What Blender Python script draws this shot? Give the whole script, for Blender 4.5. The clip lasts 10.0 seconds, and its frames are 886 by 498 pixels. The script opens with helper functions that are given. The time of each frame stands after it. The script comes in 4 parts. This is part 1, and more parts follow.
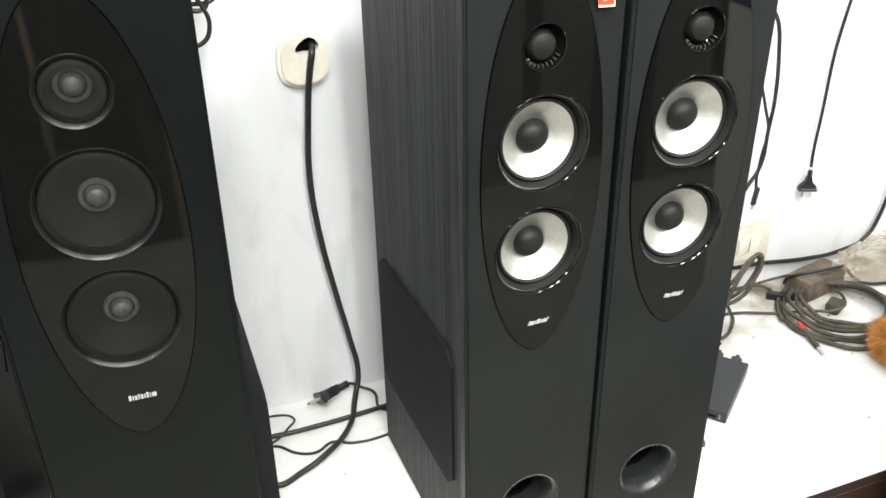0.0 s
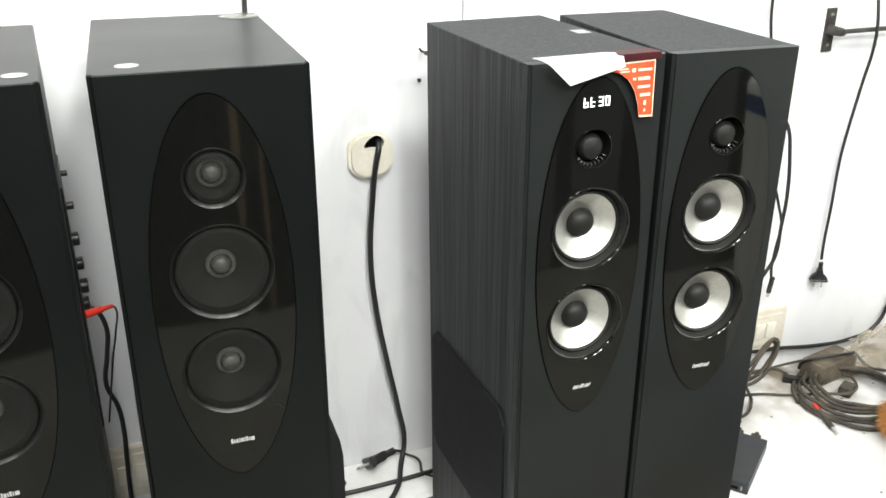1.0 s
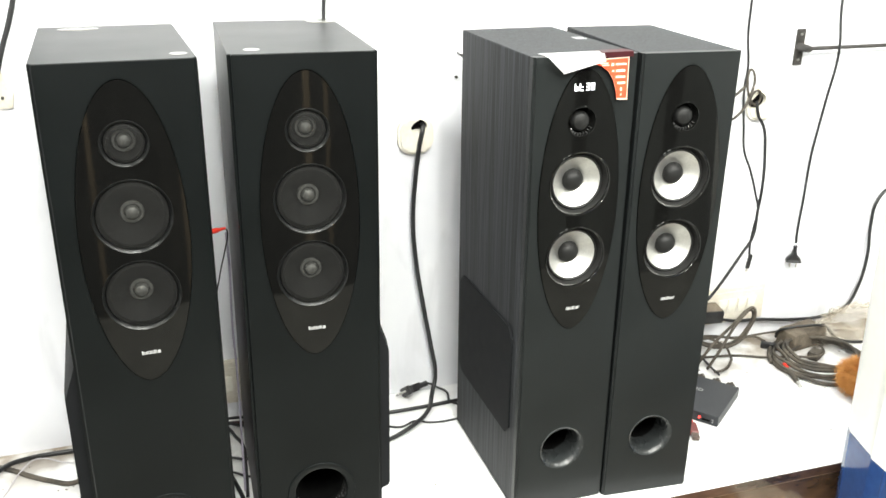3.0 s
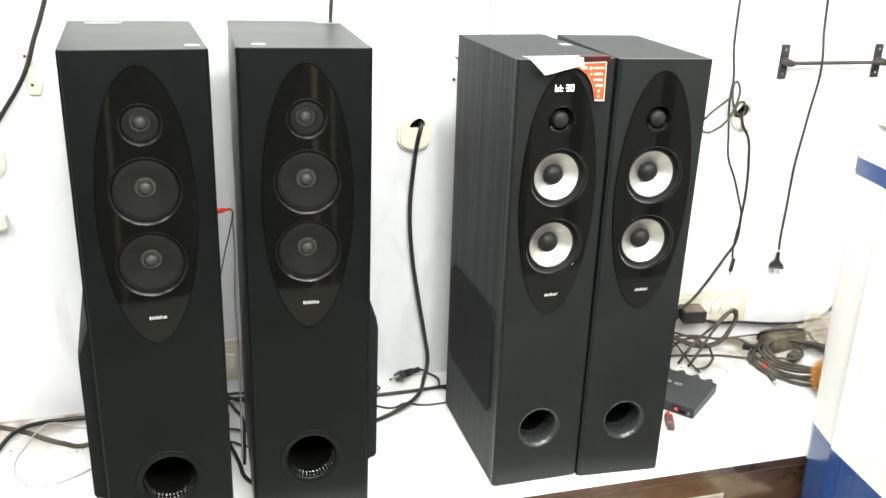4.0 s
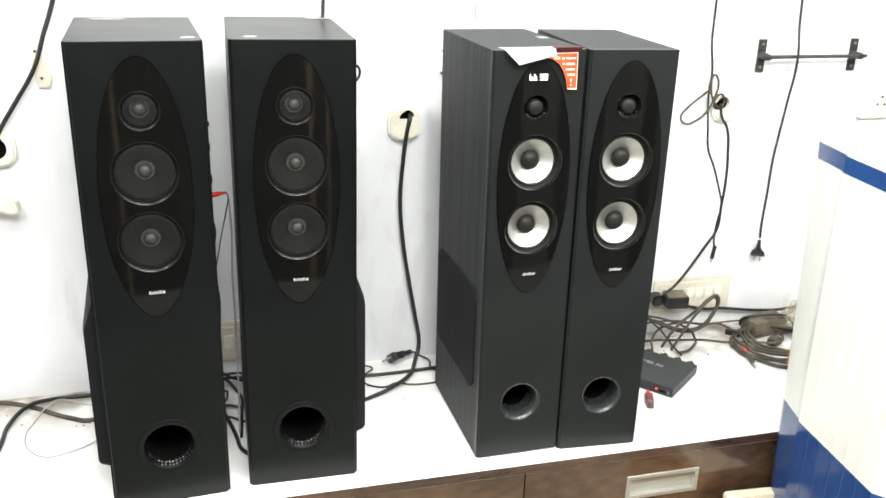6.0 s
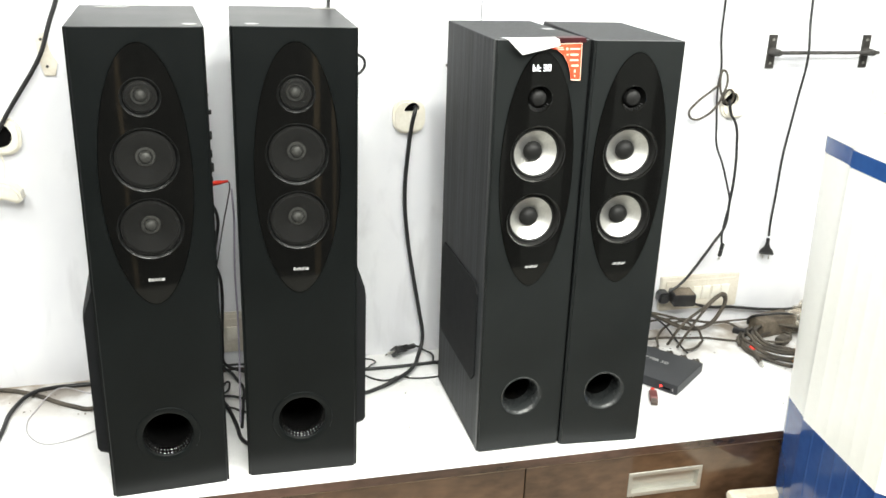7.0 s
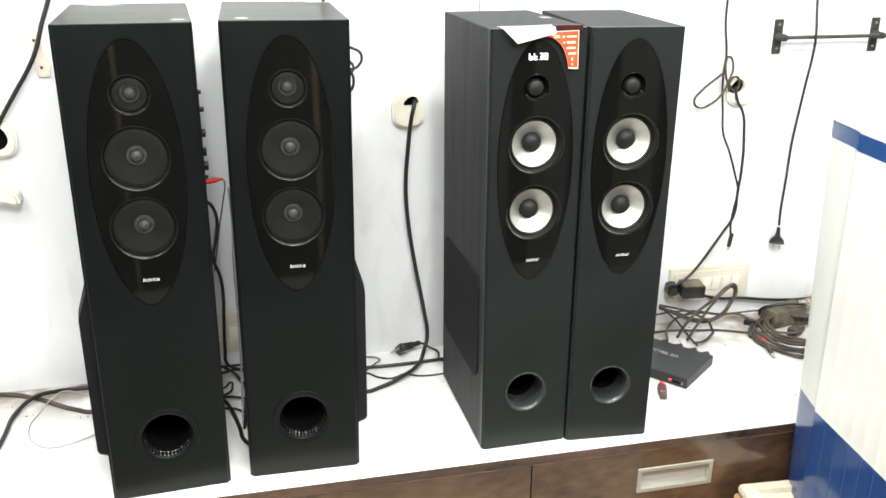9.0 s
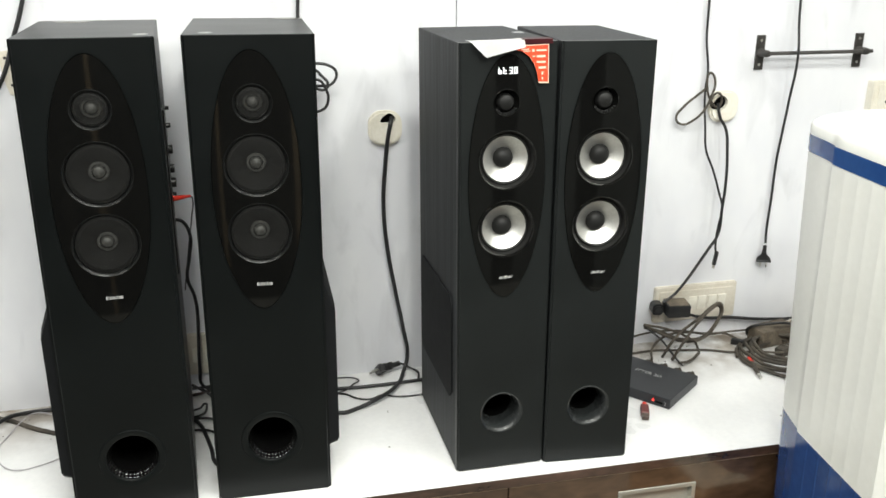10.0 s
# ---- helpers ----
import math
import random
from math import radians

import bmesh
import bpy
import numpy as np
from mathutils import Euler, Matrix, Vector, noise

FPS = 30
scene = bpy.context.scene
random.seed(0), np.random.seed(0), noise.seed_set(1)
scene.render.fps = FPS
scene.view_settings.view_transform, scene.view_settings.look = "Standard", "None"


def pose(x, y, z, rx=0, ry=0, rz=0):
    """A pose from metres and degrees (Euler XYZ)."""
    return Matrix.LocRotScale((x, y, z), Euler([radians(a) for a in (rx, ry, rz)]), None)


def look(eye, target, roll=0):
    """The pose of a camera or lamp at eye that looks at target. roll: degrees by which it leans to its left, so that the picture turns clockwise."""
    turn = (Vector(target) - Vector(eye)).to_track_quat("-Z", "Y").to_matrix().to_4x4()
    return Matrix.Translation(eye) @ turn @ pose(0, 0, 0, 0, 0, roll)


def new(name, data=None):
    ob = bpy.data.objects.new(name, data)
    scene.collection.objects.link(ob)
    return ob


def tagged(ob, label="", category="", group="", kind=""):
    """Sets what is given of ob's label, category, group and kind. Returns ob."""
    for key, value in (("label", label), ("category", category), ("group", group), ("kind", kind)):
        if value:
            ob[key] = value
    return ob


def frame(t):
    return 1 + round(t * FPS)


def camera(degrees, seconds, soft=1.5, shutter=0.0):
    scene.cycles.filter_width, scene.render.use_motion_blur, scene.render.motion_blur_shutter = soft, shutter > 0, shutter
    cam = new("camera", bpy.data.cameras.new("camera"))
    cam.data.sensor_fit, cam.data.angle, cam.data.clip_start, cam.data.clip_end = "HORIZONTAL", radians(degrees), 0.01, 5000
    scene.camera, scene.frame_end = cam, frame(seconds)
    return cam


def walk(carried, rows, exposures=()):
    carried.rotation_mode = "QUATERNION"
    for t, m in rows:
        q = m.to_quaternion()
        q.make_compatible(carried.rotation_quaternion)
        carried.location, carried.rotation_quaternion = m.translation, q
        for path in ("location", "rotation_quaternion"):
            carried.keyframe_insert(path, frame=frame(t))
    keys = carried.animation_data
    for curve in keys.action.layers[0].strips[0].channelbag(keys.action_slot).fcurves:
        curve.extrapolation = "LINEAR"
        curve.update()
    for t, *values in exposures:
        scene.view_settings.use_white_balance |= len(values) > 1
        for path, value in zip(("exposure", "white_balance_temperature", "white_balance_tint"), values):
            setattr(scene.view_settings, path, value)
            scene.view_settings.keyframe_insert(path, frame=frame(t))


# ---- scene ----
cam = camera(53.5, 10.0, soft=1.6)
PATH = [
    (0, (0.036, 0.03, 1.67), (0.663, 1.66, 0.696), -0.9),
    (0.5, (-0.031, -0.033, 1.713), (0.606, 1.669, 0.878), -0.7),
    (1, (-0.088, -0.1, 1.724), (0.551, 1.626, 0.939), -0.1),
    (1.5, (-0.195, -0.223, 1.733), (0.424, 1.508, 0.946), 0.8),
    (2, (-0.224, -0.311, 1.748), (0.393, 1.423, 0.966), 1.1),
    (2.5, (-0.21, -0.436, 1.752), (0.385, 1.307, 0.973), 1.0),
    (2.7, (-0.216, -0.47, 1.751), (0.364, 1.285, 0.989), 0.7),
    (3.8, (-0.202, -0.647, 1.751), (0.322, 1.152, 1.053), 1.6),
    (4, (-0.198, -0.672, 1.747), (0.33, 1.124, 1.044), 2.1),
    (4.5, (-0.207, -0.689, 1.727), (0.326, 1.106, 1.026), 2.4),
    (5, (-0.202, -0.727, 1.741), (0.326, 1.063, 1.022), 2.4),
    (5.5, (-0.184, -0.794, 1.742), (0.331, 1.009, 1.044), 1.8),
    (7, (-0.139, -0.808, 1.714), (0.33, 1.01, 1.024), 2.0),
    (7.5, (-0.122, -0.812, 1.702), (0.328, 1.009, 1.008), 1.6),
    (8, (-0.116, -0.808, 1.696), (0.322, 1.014, 0.997), 1.2),
    (8.5, (-0.109, -0.803, 1.692), (0.326, 1.019, 0.992), 0.8),
    (9, (-0.096, -0.791, 1.696), (0.336, 1.035, 1.002), 0.5),
    (9.5, (-0.056, -0.79, 1.699), (0.364, 1.051, 1.04), 0.2),
    (10, (-0.019, -0.784, 1.673), (0.403, 1.062, 1.03), 0.2),
]
EXPOSURES = [(0.0, -0.06), (0.5, 0.19), (1.0, -0.28), (1.5, -0.08), (2.0, 0.22), (2.5, 0.28), (3.8, 0.08), (4.0, 0.08), (5.5, -0.03), (7.0, -0.1), (7.5, -0.55), (8.0, -0.74), (8.5, -0.66), (9.0, -0.1), (9.5, 0.0), (10.0, -0.76)]
walk(cam, [(t, look(eye, target, roll)) for t, eye, target, roll in PATH], EXPOSURES)

# ---- world and lamps ----
TABLE, CEILING = 0.55, 2.9


def wall_y(x):
    """The back wall runs at a slight angle to the counter's edge."""
    return 1.43 + 0.018 * x


WALL_TURN = math.degrees(math.atan(0.018))
world = bpy.data.worlds.new("world")
scene.world = world
world.use_nodes = True
world.node_tree.nodes["Background"].inputs[0].default_value = (0.8, 0.9, 1.0, 1)
world.node_tree.nodes["Background"].inputs[1].default_value = 0.05


def ceiling_lamp(x, y, size, watts):
    data = bpy.data.lights.new("downlight", "AREA")
    data.shape, data.size, data.energy, data.color = "DISK", size, watts, (0.986, 0.997, 0.925)
    ob = new("downlight", data)
    ob.matrix_world = pose(x, y, CEILING - 0.02)
    return ob


for x in (-1.35, -0.155, 0.36, 1.2, 2.25):
    ceiling_lamp(x, 0.2, 0.3, 20)
    ceiling_lamp(x, -0.7, 0.3, 29)
    ceiling_lamp(x, -1.3, 0.3, 30)



# ---- materials ----
def material(name, dark, light, rough=0.5, metal=0.0, scale=8.0, stretch=(1, 1, 1), fine=120.0, bump=0.05, coat=0.0,
             rough_spread=0.1, detail=4.0, glow=0.0, specular=0.5):
    """A surface with broad and fine variation of colour, gloss and relief."""
    m = bpy.data.materials.new(name)
    m.use_nodes = True
    nt = m.node_tree
    b = nt.nodes["Principled BSDF"]
    co = nt.nodes.new("ShaderNodeTexCoord")
    mp = nt.nodes.new("ShaderNodeMapping")
    mp.inputs["Scale"].default_value = stretch
    nt.links.new(co.outputs["Object"], mp.inputs["Vector"])
    n1 = nt.nodes.new("ShaderNodeTexNoise")
    n1.inputs["Scale"].default_value, n1.inputs["Detail"].default_value = scale, detail
    n2 = nt.nodes.new("ShaderNodeTexNoise")
    n2.inputs["Scale"].default_value, n2.inputs["Detail"].default_value = fine, 2.0
    for n in (n1, n2):
        nt.links.new(mp.outputs[0], n.inputs["Vector"])
    mixed = nt.nodes.new("ShaderNodeMath")
    mixed.operation = "MULTIPLY_ADD"
    mixed.inputs[1].default_value = 0.35
    nt.links.new(n2.outputs["Fac"], mixed.inputs[0])
    half = nt.nodes.new("ShaderNodeMath")
    half.operation = "MULTIPLY"
    half.inputs[1].default_value = 0.65
    nt.links.new(n1.outputs["Fac"], half.inputs[0])
    nt.links.new(half.outputs[0], mixed.inputs[2])
    ramp = nt.nodes.new("ShaderNodeValToRGB")
    ramp.color_ramp.elements[0].position, ramp.color_ramp.elements[1].position = 0.35, 0.65
    ramp.color_ramp.elements[0].color, ramp.color_ramp.elements[1].color = (*dark, 1), (*light, 1)
    nt.links.new(mixed.outputs[0], ramp.inputs[0])
    nt.links.new(ramp.outputs[0], b.inputs["Base Color"])
    rr = nt.nodes.new("ShaderNodeMapRange")
    rr.inputs["To Min"].default_value, rr.inputs["To Max"].default_value = max(rough - rough_spread, 0.02), min(rough + rough_spread, 1)
    nt.links.new(n1.outputs["Fac"], rr.inputs["Value"])
    nt.links.new(rr.outputs[0], b.inputs["Roughness"])
    b.inputs["Metallic"].default_value = metal
    b.inputs["Coat Weight"].default_value = coat
    b.inputs["Coat Roughness"].default_value = 0.04
    b.inputs["Specular IOR Level"].default_value = specular
    if bump:
        bp = nt.nodes.new("ShaderNodeBump")
        bp.inputs["Strength"].default_value, bp.inputs["Distance"].default_value = bump, 0.001
        nt.links.new(mixed.outputs[0], bp.inputs["Height"])
        nt.links.new(bp.outputs[0], b.inputs["Normal"])
    if glow:
        nt.links.new(ramp.outputs[0], b.inputs["Emission Color"])
        b.inputs["Emission Strength"].default_value = glow
    return m


WALL = material("white_wall_laminate", (0.73, 0.735, 0.785), (0.82, 0.825, 0.855), 0.38, scale=2.0, stretch=(1.3, 1, 0.75), fine=9, bump=0.01)
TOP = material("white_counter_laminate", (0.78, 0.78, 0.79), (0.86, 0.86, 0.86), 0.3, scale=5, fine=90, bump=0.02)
WOOD = material("dark_brown_laminate", (0.026, 0.015, 0.009), (0.115, 0.066, 0.038), 0.1, scale=2.2, stretch=(1.2, 1, 2.6), fine=18, bump=0.0, coat=0.6)
EDGE = material("brown_edge_band", (0.03, 0.018, 0.012), (0.1, 0.055, 0.04), 0.18, scale=4, stretch=(1, 1, 3), fine=40, bump=0.02, coat=0.4)
VINYL = material("black_matt_vinyl", (0.0021, 0.0030, 0.0032), (0.0039, 0.0052, 0.0055), 0.36, scale=6, fine=600, bump=0.12, rough_spread=0.05, specular=0.27)
BOARD = material("charcoal_matt_vinyl", (0.0064, 0.0078, 0.008), (0.0105, 0.0125, 0.0128), 0.42, scale=6, fine=600, bump=0.12, rough_spread=0.05, specular=0.31)
FLARE = material("satin_black_plastic", (0.016, 0.018, 0.0185), (0.024, 0.026, 0.0265), 0.26, scale=20, fine=300, bump=0.02, rough_spread=0.06, specular=0.5)
RIM = material("satin_driver_rim", (0.004, 0.0042, 0.0042), (0.0065, 0.0068, 0.0068), 0.32, scale=30, fine=200, bump=0.02, rough_spread=0.05, specular=0.4)
CONE = material("dull_black_cone", (0.006, 0.006, 0.006), (0.011, 0.011, 0.0105), 0.75, scale=40, fine=300, bump=0.05, specular=0.2)
ASH = material("black_ash_veneer", (0.006, 0.007, 0.008), (0.04, 0.0435, 0.048), 0.6, scale=70, stretch=(1, 1, 0.014), fine=330, bump=0.3, rough_spread=0.06, specular=0.3, detail=5)
ASH.node_tree.nodes["Noise Texture"].inputs["Distortion"].default_value = 0.5
ramp = ASH.node_tree.nodes["Color Ramp"].color_ramp
ramp.elements[0].position, ramp.elements[1].position = 0.42, 0.6
ASH.node_tree.nodes["Math"].inputs[1].default_value, ASH.node_tree.nodes["Math.001"].inputs[1].default_value = 0.58, 0.42
mid = ramp.elements.new(0.49)
mid.color = (0.019, 0.0205, 0.023, 1)
GLOSS = material("piano_black_plastic", (0.003, 0.003, 0.0029), (0.0045, 0.0045, 0.0043), 0.045, scale=5, fine=80, bump=0.0, rough_spread=0.02, specular=0.42)
LIP = material("polished_black_lip", (0.003, 0.003, 0.003), (0.005, 0.005, 0.005), 0.1, scale=20, fine=100, bump=0.0, rough_spread=0.03, specular=0.9)
# Lighter grey than the tweeter's plastic: paints the glints on its lower ribs.
GLINT_RIB = material("grey_glint_rib", (0.03, 0.03, 0.03), (0.06, 0.06, 0.06), 0.2, scale=30, fine=200, bump=0.0)
STICKER_FOOT = material("pale_felt", (0.4, 0.4, 0.38), (0.55, 0.55, 0.52), 0.9, scale=60, fine=300, bump=0.1)
PLASTIC = material("black_plastic", (0.006, 0.0065, 0.0065), (0.011, 0.0115, 0.0115), 0.34, scale=20, fine=300, bump=0.06, specular=0.35)
RUBBER = material("black_rubber", (0.006, 0.006, 0.006), (0.011, 0.011, 0.011), 0.5, scale=30, fine=300, bump=0.08, specular=0.3)
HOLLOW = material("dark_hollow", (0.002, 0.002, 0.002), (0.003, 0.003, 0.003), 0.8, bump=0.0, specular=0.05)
SILVER = material("brushed_aluminium_cone", (0.56, 0.555, 0.535), (0.7, 0.695, 0.67), 0.42, metal=0.9, scale=30, fine=240, bump=0.02)
spun = SILVER.node_tree.nodes.new("ShaderNodeTangent")
spun.direction_type, spun.axis = "RADIAL", "Y"
SILVER.node_tree.nodes["Principled BSDF"].inputs["Anisotropic"].default_value = 0.4
SILVER.node_tree.links.new(spun.outputs[0], SILVER.node_tree.nodes["Principled BSDF"].inputs["Tangent"])
MESH = material("black_perforated_grille", (0.004, 0.004, 0.0038), (0.015, 0.015, 0.0144), 0.5, metal=0.0, scale=900, fine=1600, bump=0.2, detail=1.0, specular=0.3)


def see_through(m, share):
    """Lets a share of the light pass, as a fine mesh or film does."""
    nt = m.node_tree
    clear, mix = nt.nodes.new("ShaderNodeBsdfTransparent"), nt.nodes.new("ShaderNodeMixShader")
    mix.inputs[0].default_value = 1 - share
    nt.links.new(clear.outputs[0], mix.inputs[1])
    nt.links.new(nt.nodes["Principled BSDF"].outputs[0], mix.inputs[2])
    nt.links.new(mix.outputs[0], nt.nodes["Material Output"].inputs["Surface"])


see_through(MESH, 0.5)


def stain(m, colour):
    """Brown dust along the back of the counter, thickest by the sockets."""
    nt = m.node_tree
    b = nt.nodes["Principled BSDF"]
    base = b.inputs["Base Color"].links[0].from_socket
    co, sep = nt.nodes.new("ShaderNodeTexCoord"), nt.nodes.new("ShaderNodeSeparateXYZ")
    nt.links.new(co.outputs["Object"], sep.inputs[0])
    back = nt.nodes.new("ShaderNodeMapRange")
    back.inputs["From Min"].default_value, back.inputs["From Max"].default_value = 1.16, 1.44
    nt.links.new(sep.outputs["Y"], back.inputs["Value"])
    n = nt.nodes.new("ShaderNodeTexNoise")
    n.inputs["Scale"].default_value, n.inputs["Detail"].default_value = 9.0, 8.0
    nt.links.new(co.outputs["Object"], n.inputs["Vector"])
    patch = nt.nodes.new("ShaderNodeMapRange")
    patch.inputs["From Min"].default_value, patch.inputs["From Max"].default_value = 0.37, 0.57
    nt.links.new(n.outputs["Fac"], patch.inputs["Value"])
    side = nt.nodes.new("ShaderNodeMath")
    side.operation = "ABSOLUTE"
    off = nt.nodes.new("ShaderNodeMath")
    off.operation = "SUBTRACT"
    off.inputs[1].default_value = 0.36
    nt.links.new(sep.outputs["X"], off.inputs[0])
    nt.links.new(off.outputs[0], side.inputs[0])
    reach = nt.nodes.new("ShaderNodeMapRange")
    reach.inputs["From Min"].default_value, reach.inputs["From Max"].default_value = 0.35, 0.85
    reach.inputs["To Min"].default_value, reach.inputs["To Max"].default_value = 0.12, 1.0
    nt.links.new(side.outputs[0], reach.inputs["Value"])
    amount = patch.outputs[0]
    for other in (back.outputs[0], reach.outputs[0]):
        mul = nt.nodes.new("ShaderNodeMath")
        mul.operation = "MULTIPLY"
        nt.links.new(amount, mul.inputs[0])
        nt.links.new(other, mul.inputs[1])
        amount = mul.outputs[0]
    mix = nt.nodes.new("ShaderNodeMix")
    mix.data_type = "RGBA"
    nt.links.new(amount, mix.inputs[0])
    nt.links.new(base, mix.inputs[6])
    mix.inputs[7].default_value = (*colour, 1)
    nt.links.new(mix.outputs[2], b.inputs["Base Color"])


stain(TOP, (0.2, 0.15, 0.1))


def smudge(m, share):
    """Faint grey streaks that dirty fingers and cables rubbed on."""
    nt = m.node_tree
    b = nt.nodes["Principled BSDF"]
    base = b.inputs["Base Color"].links[0].from_socket
    co, mp = nt.nodes.new("ShaderNodeTexCoord"), nt.nodes.new("ShaderNodeMapping")
    mp.inputs["Scale"].default_value = (1.0, 1.0, 0.35)
    mp.inputs["Rotation"].default_value = (0, 0.35, 0)
    nt.links.new(co.outputs["Object"], mp.inputs["Vector"])
    n = nt.nodes.new("ShaderNodeTexNoise")
    n.inputs["Scale"].default_value, n.inputs["Detail"].default_value, n.inputs["Distortion"].default_value = 11.0, 6.0, 0.6
    nt.links.new(mp.outputs[0], n.inputs["Vector"])
    patch = nt.nodes.new("ShaderNodeMapRange")
    patch.inputs["From Min"].default_value, patch.inputs["From Max"].default_value = 0.56, 0.76
    patch.inputs["To Max"].default_value = share
    nt.links.new(n.outputs["Fac"], patch.inputs["Value"])
    mix = nt.nodes.new("ShaderNodeMix")
    mix.data_type = "RGBA"
    nt.links.new(patch.outputs[0], mix.inputs[0])
    nt.links.new(base, mix.inputs[6])
    mix.inputs[7].default_value = (0.42, 0.42, 0.45, 1)
    nt.links.new(mix.outputs[2], b.inputs["Base Color"])


smudge(WALL, 0.36)
CAP = material("grey_dust_cap", (0.1, 0.1, 0.094), (0.2, 0.2, 0.188), 0.42, metal=0.2, scale=90, fine=700, bump=0.35)
CLOTH = material("black_grille_cloth", (0.004, 0.0045, 0.0055), (0.008, 0.0088, 0.01), 0.75, scale=30, fine=900, bump=0.3, specular=0.2)
MARK = material("silver_white_print", (0.3, 0.3, 0.3), (0.42, 0.42, 0.42), 0.4, bump=0.0)
CREAM = material("aged_cream_plastic", (0.72, 0.68, 0.58), (0.82, 0.79, 0.71), 0.35, scale=14, fine=120, bump=0.03)
IVORY = material("ivory_switch_plastic", (0.62, 0.57, 0.48), (0.74, 0.7, 0.62), 0.35, scale=18, fine=150, bump=0.03)
PAPER = material("white_paper", (0.8, 0.8, 0.8), (0.88, 0.88, 0.88), 0.6, scale=20, fine=200, bump=0.04)
RED_PAPER = material("red_orange_sticker", (0.62, 0.045, 0.02), (0.8, 0.1, 0.035), 0.3, scale=12, fine=120, bump=0.0)
FLOOR = material("grey_floor_tile", (0.15, 0.146, 0.13), (0.22, 0.214, 0.19), 0.25, scale=3, fine=50, bump=0.03)
# Colours of unseen walls, streaked for what the glossy baffles reflect.
BACK = material("dark_brown_streaked_wall", (0.004, 0.0037, 0.0033), (0.07, 0.058, 0.043), 0.5, scale=5, stretch=(1, 1, 0.12), fine=16, bump=0.03)
for stop, at in zip(BACK.node_tree.nodes["Color Ramp"].color_ramp.elements, (0.54, 0.76)):
    stop.position = at
TAN_STRIP = material("tan_reflected_strip", (0.3, 0.22, 0.13), (0.44, 0.33, 0.2), 0.6, scale=4, stretch=(1.5, 1, 0.2), fine=30, bump=0.03)
CEIL = material("white_ceiling_paint", (0.74, 0.74, 0.74), (0.82, 0.82, 0.82), 0.8, scale=3, fine=60, bump=0.05)
GREY_STRIP = material("grey_reflected_strip", (0.13, 0.138, 0.13), (0.19, 0.2, 0.19), 0.6, scale=2.5, stretch=(2, 1, 0.3), fine=40, bump=0.03)
LIT = material("lit_display_segment", (0.95, 0.97, 1.0), (1, 1, 1), 0.4, bump=0.0, glow=1.2)
LED_RED = material("lit_red_led", (1.0, 0.02, 0.02), (1, 0.05, 0.03), 0.4, bump=0.0, glow=5.0)


# ---- mesh helpers ----
def mesh_of(name, bm, mat, smooth=30):
    bmesh.ops.recalc_face_normals(bm, faces=bm.faces)
    for e in bm.edges:
        e.smooth = len(e.link_faces) == 2 and e.calc_face_angle(3.2) < radians(smooth)
    for f in bm.faces:
        f.smooth = True
    me = bpy.data.meshes.new(name)
    bm.to_mesh(me)
    bm.free()
    me.materials.append(mat)
    return me


def part(name, bm, mat, parent=None, label="", at=None, smooth=30):
    ob = new(name, mesh_of(name, bm, mat, smooth))
    if at is not None:
        ob.matrix_basis = at
    ob.parent = parent
    return tagged(ob, label)


def thing(name, label, category, m=None, group="", kind=""):
    ob = new(name)
    ob.empty_display_size = 0.05
    if m is not None:
        ob.matrix_basis = m
    return tagged(ob, label, category, group, kind)


def box(x0, x1, y0, y1, z0, z1, bevel=0.0, segments=2, edges=None):
    bm = bmesh.new()
    bmesh.ops.create_cube(bm, size=1, matrix=Matrix.Translation(((x0 + x1) / 2, (y0 + y1) / 2, (z0 + z1) / 2)) @ Matrix.Diagonal((x1 - x0, y1 - y0, z1 - z0, 1)))
    if bevel:
        bmesh.ops.bevel(bm, geom=[e for e in bm.edges if edges is None or edges(e)], offset=bevel, segments=segments, affect="EDGES", profile=0.5)
    return bm


def lathe(profile, segments=48, centre=(0, 0, 0), closed=False):
    """Turns a profile of (radius, depth) about the y axis; depth runs into the front, along +y."""
    bm = bmesh.new()
    rings = []
    for r, y in profile:
        if r < 1e-6:
            rings.append([bm.verts.new((centre[0], centre[1] + y, centre[2]))])
        else:
            rings.append([bm.verts.new((centre[0] + r * math.cos(2 * math.pi * k / segments), centre[1] + y,
                                        centre[2] + r * math.sin(2 * math.pi * k / segments))) for k in range(segments)])
    pairs = list(zip(rings, rings[1:]))
    if closed:
        pairs.append((rings[-1], rings[0]))
    for a, b in pairs:
        for k in range(segments):
            n = (k + 1) % segments
            vs = [a[k % len(a)], a[n % len(a)], b[n % len(b)], b[k % len(b)]]
            vs = list(dict.fromkeys(vs))
            if len(vs) > 2:
                bm.faces.new(vs)
    return bm


def prism(outline, y0, y1, bevel=0.0):
    """An outline of (x, z) points drawn out from y0 to y1."""
    bm = bmesh.new()
    f = bm.faces.new([bm.verts.new((x, y0, z)) for x, z in outline])
    out = bmesh.ops.extrude_face_region(bm, geom=[f])
    bmesh.ops.translate(bm, verts=[v for v in out["geom"] if isinstance(v, bmesh.types.BMVert)], vec=(0, y1 - y0, 0))
    if bevel:
        rim = [e for e in bm.edges if all(abs(v.co.y - y0) < 1e-6 for v in e.verts)]
        bmesh.ops.bevel(bm, geom=rim, offset=bevel, segments=2, affect="EDGES")
    return bm


def join(*parts):
    out = bmesh.new()
    for bm in parts:
        me = bpy.data.meshes.new("tmp")
        bm.to_mesh(me)
        out.from_mesh(me)
        bpy.data.meshes.remove(me)
        bm.free()
    return out


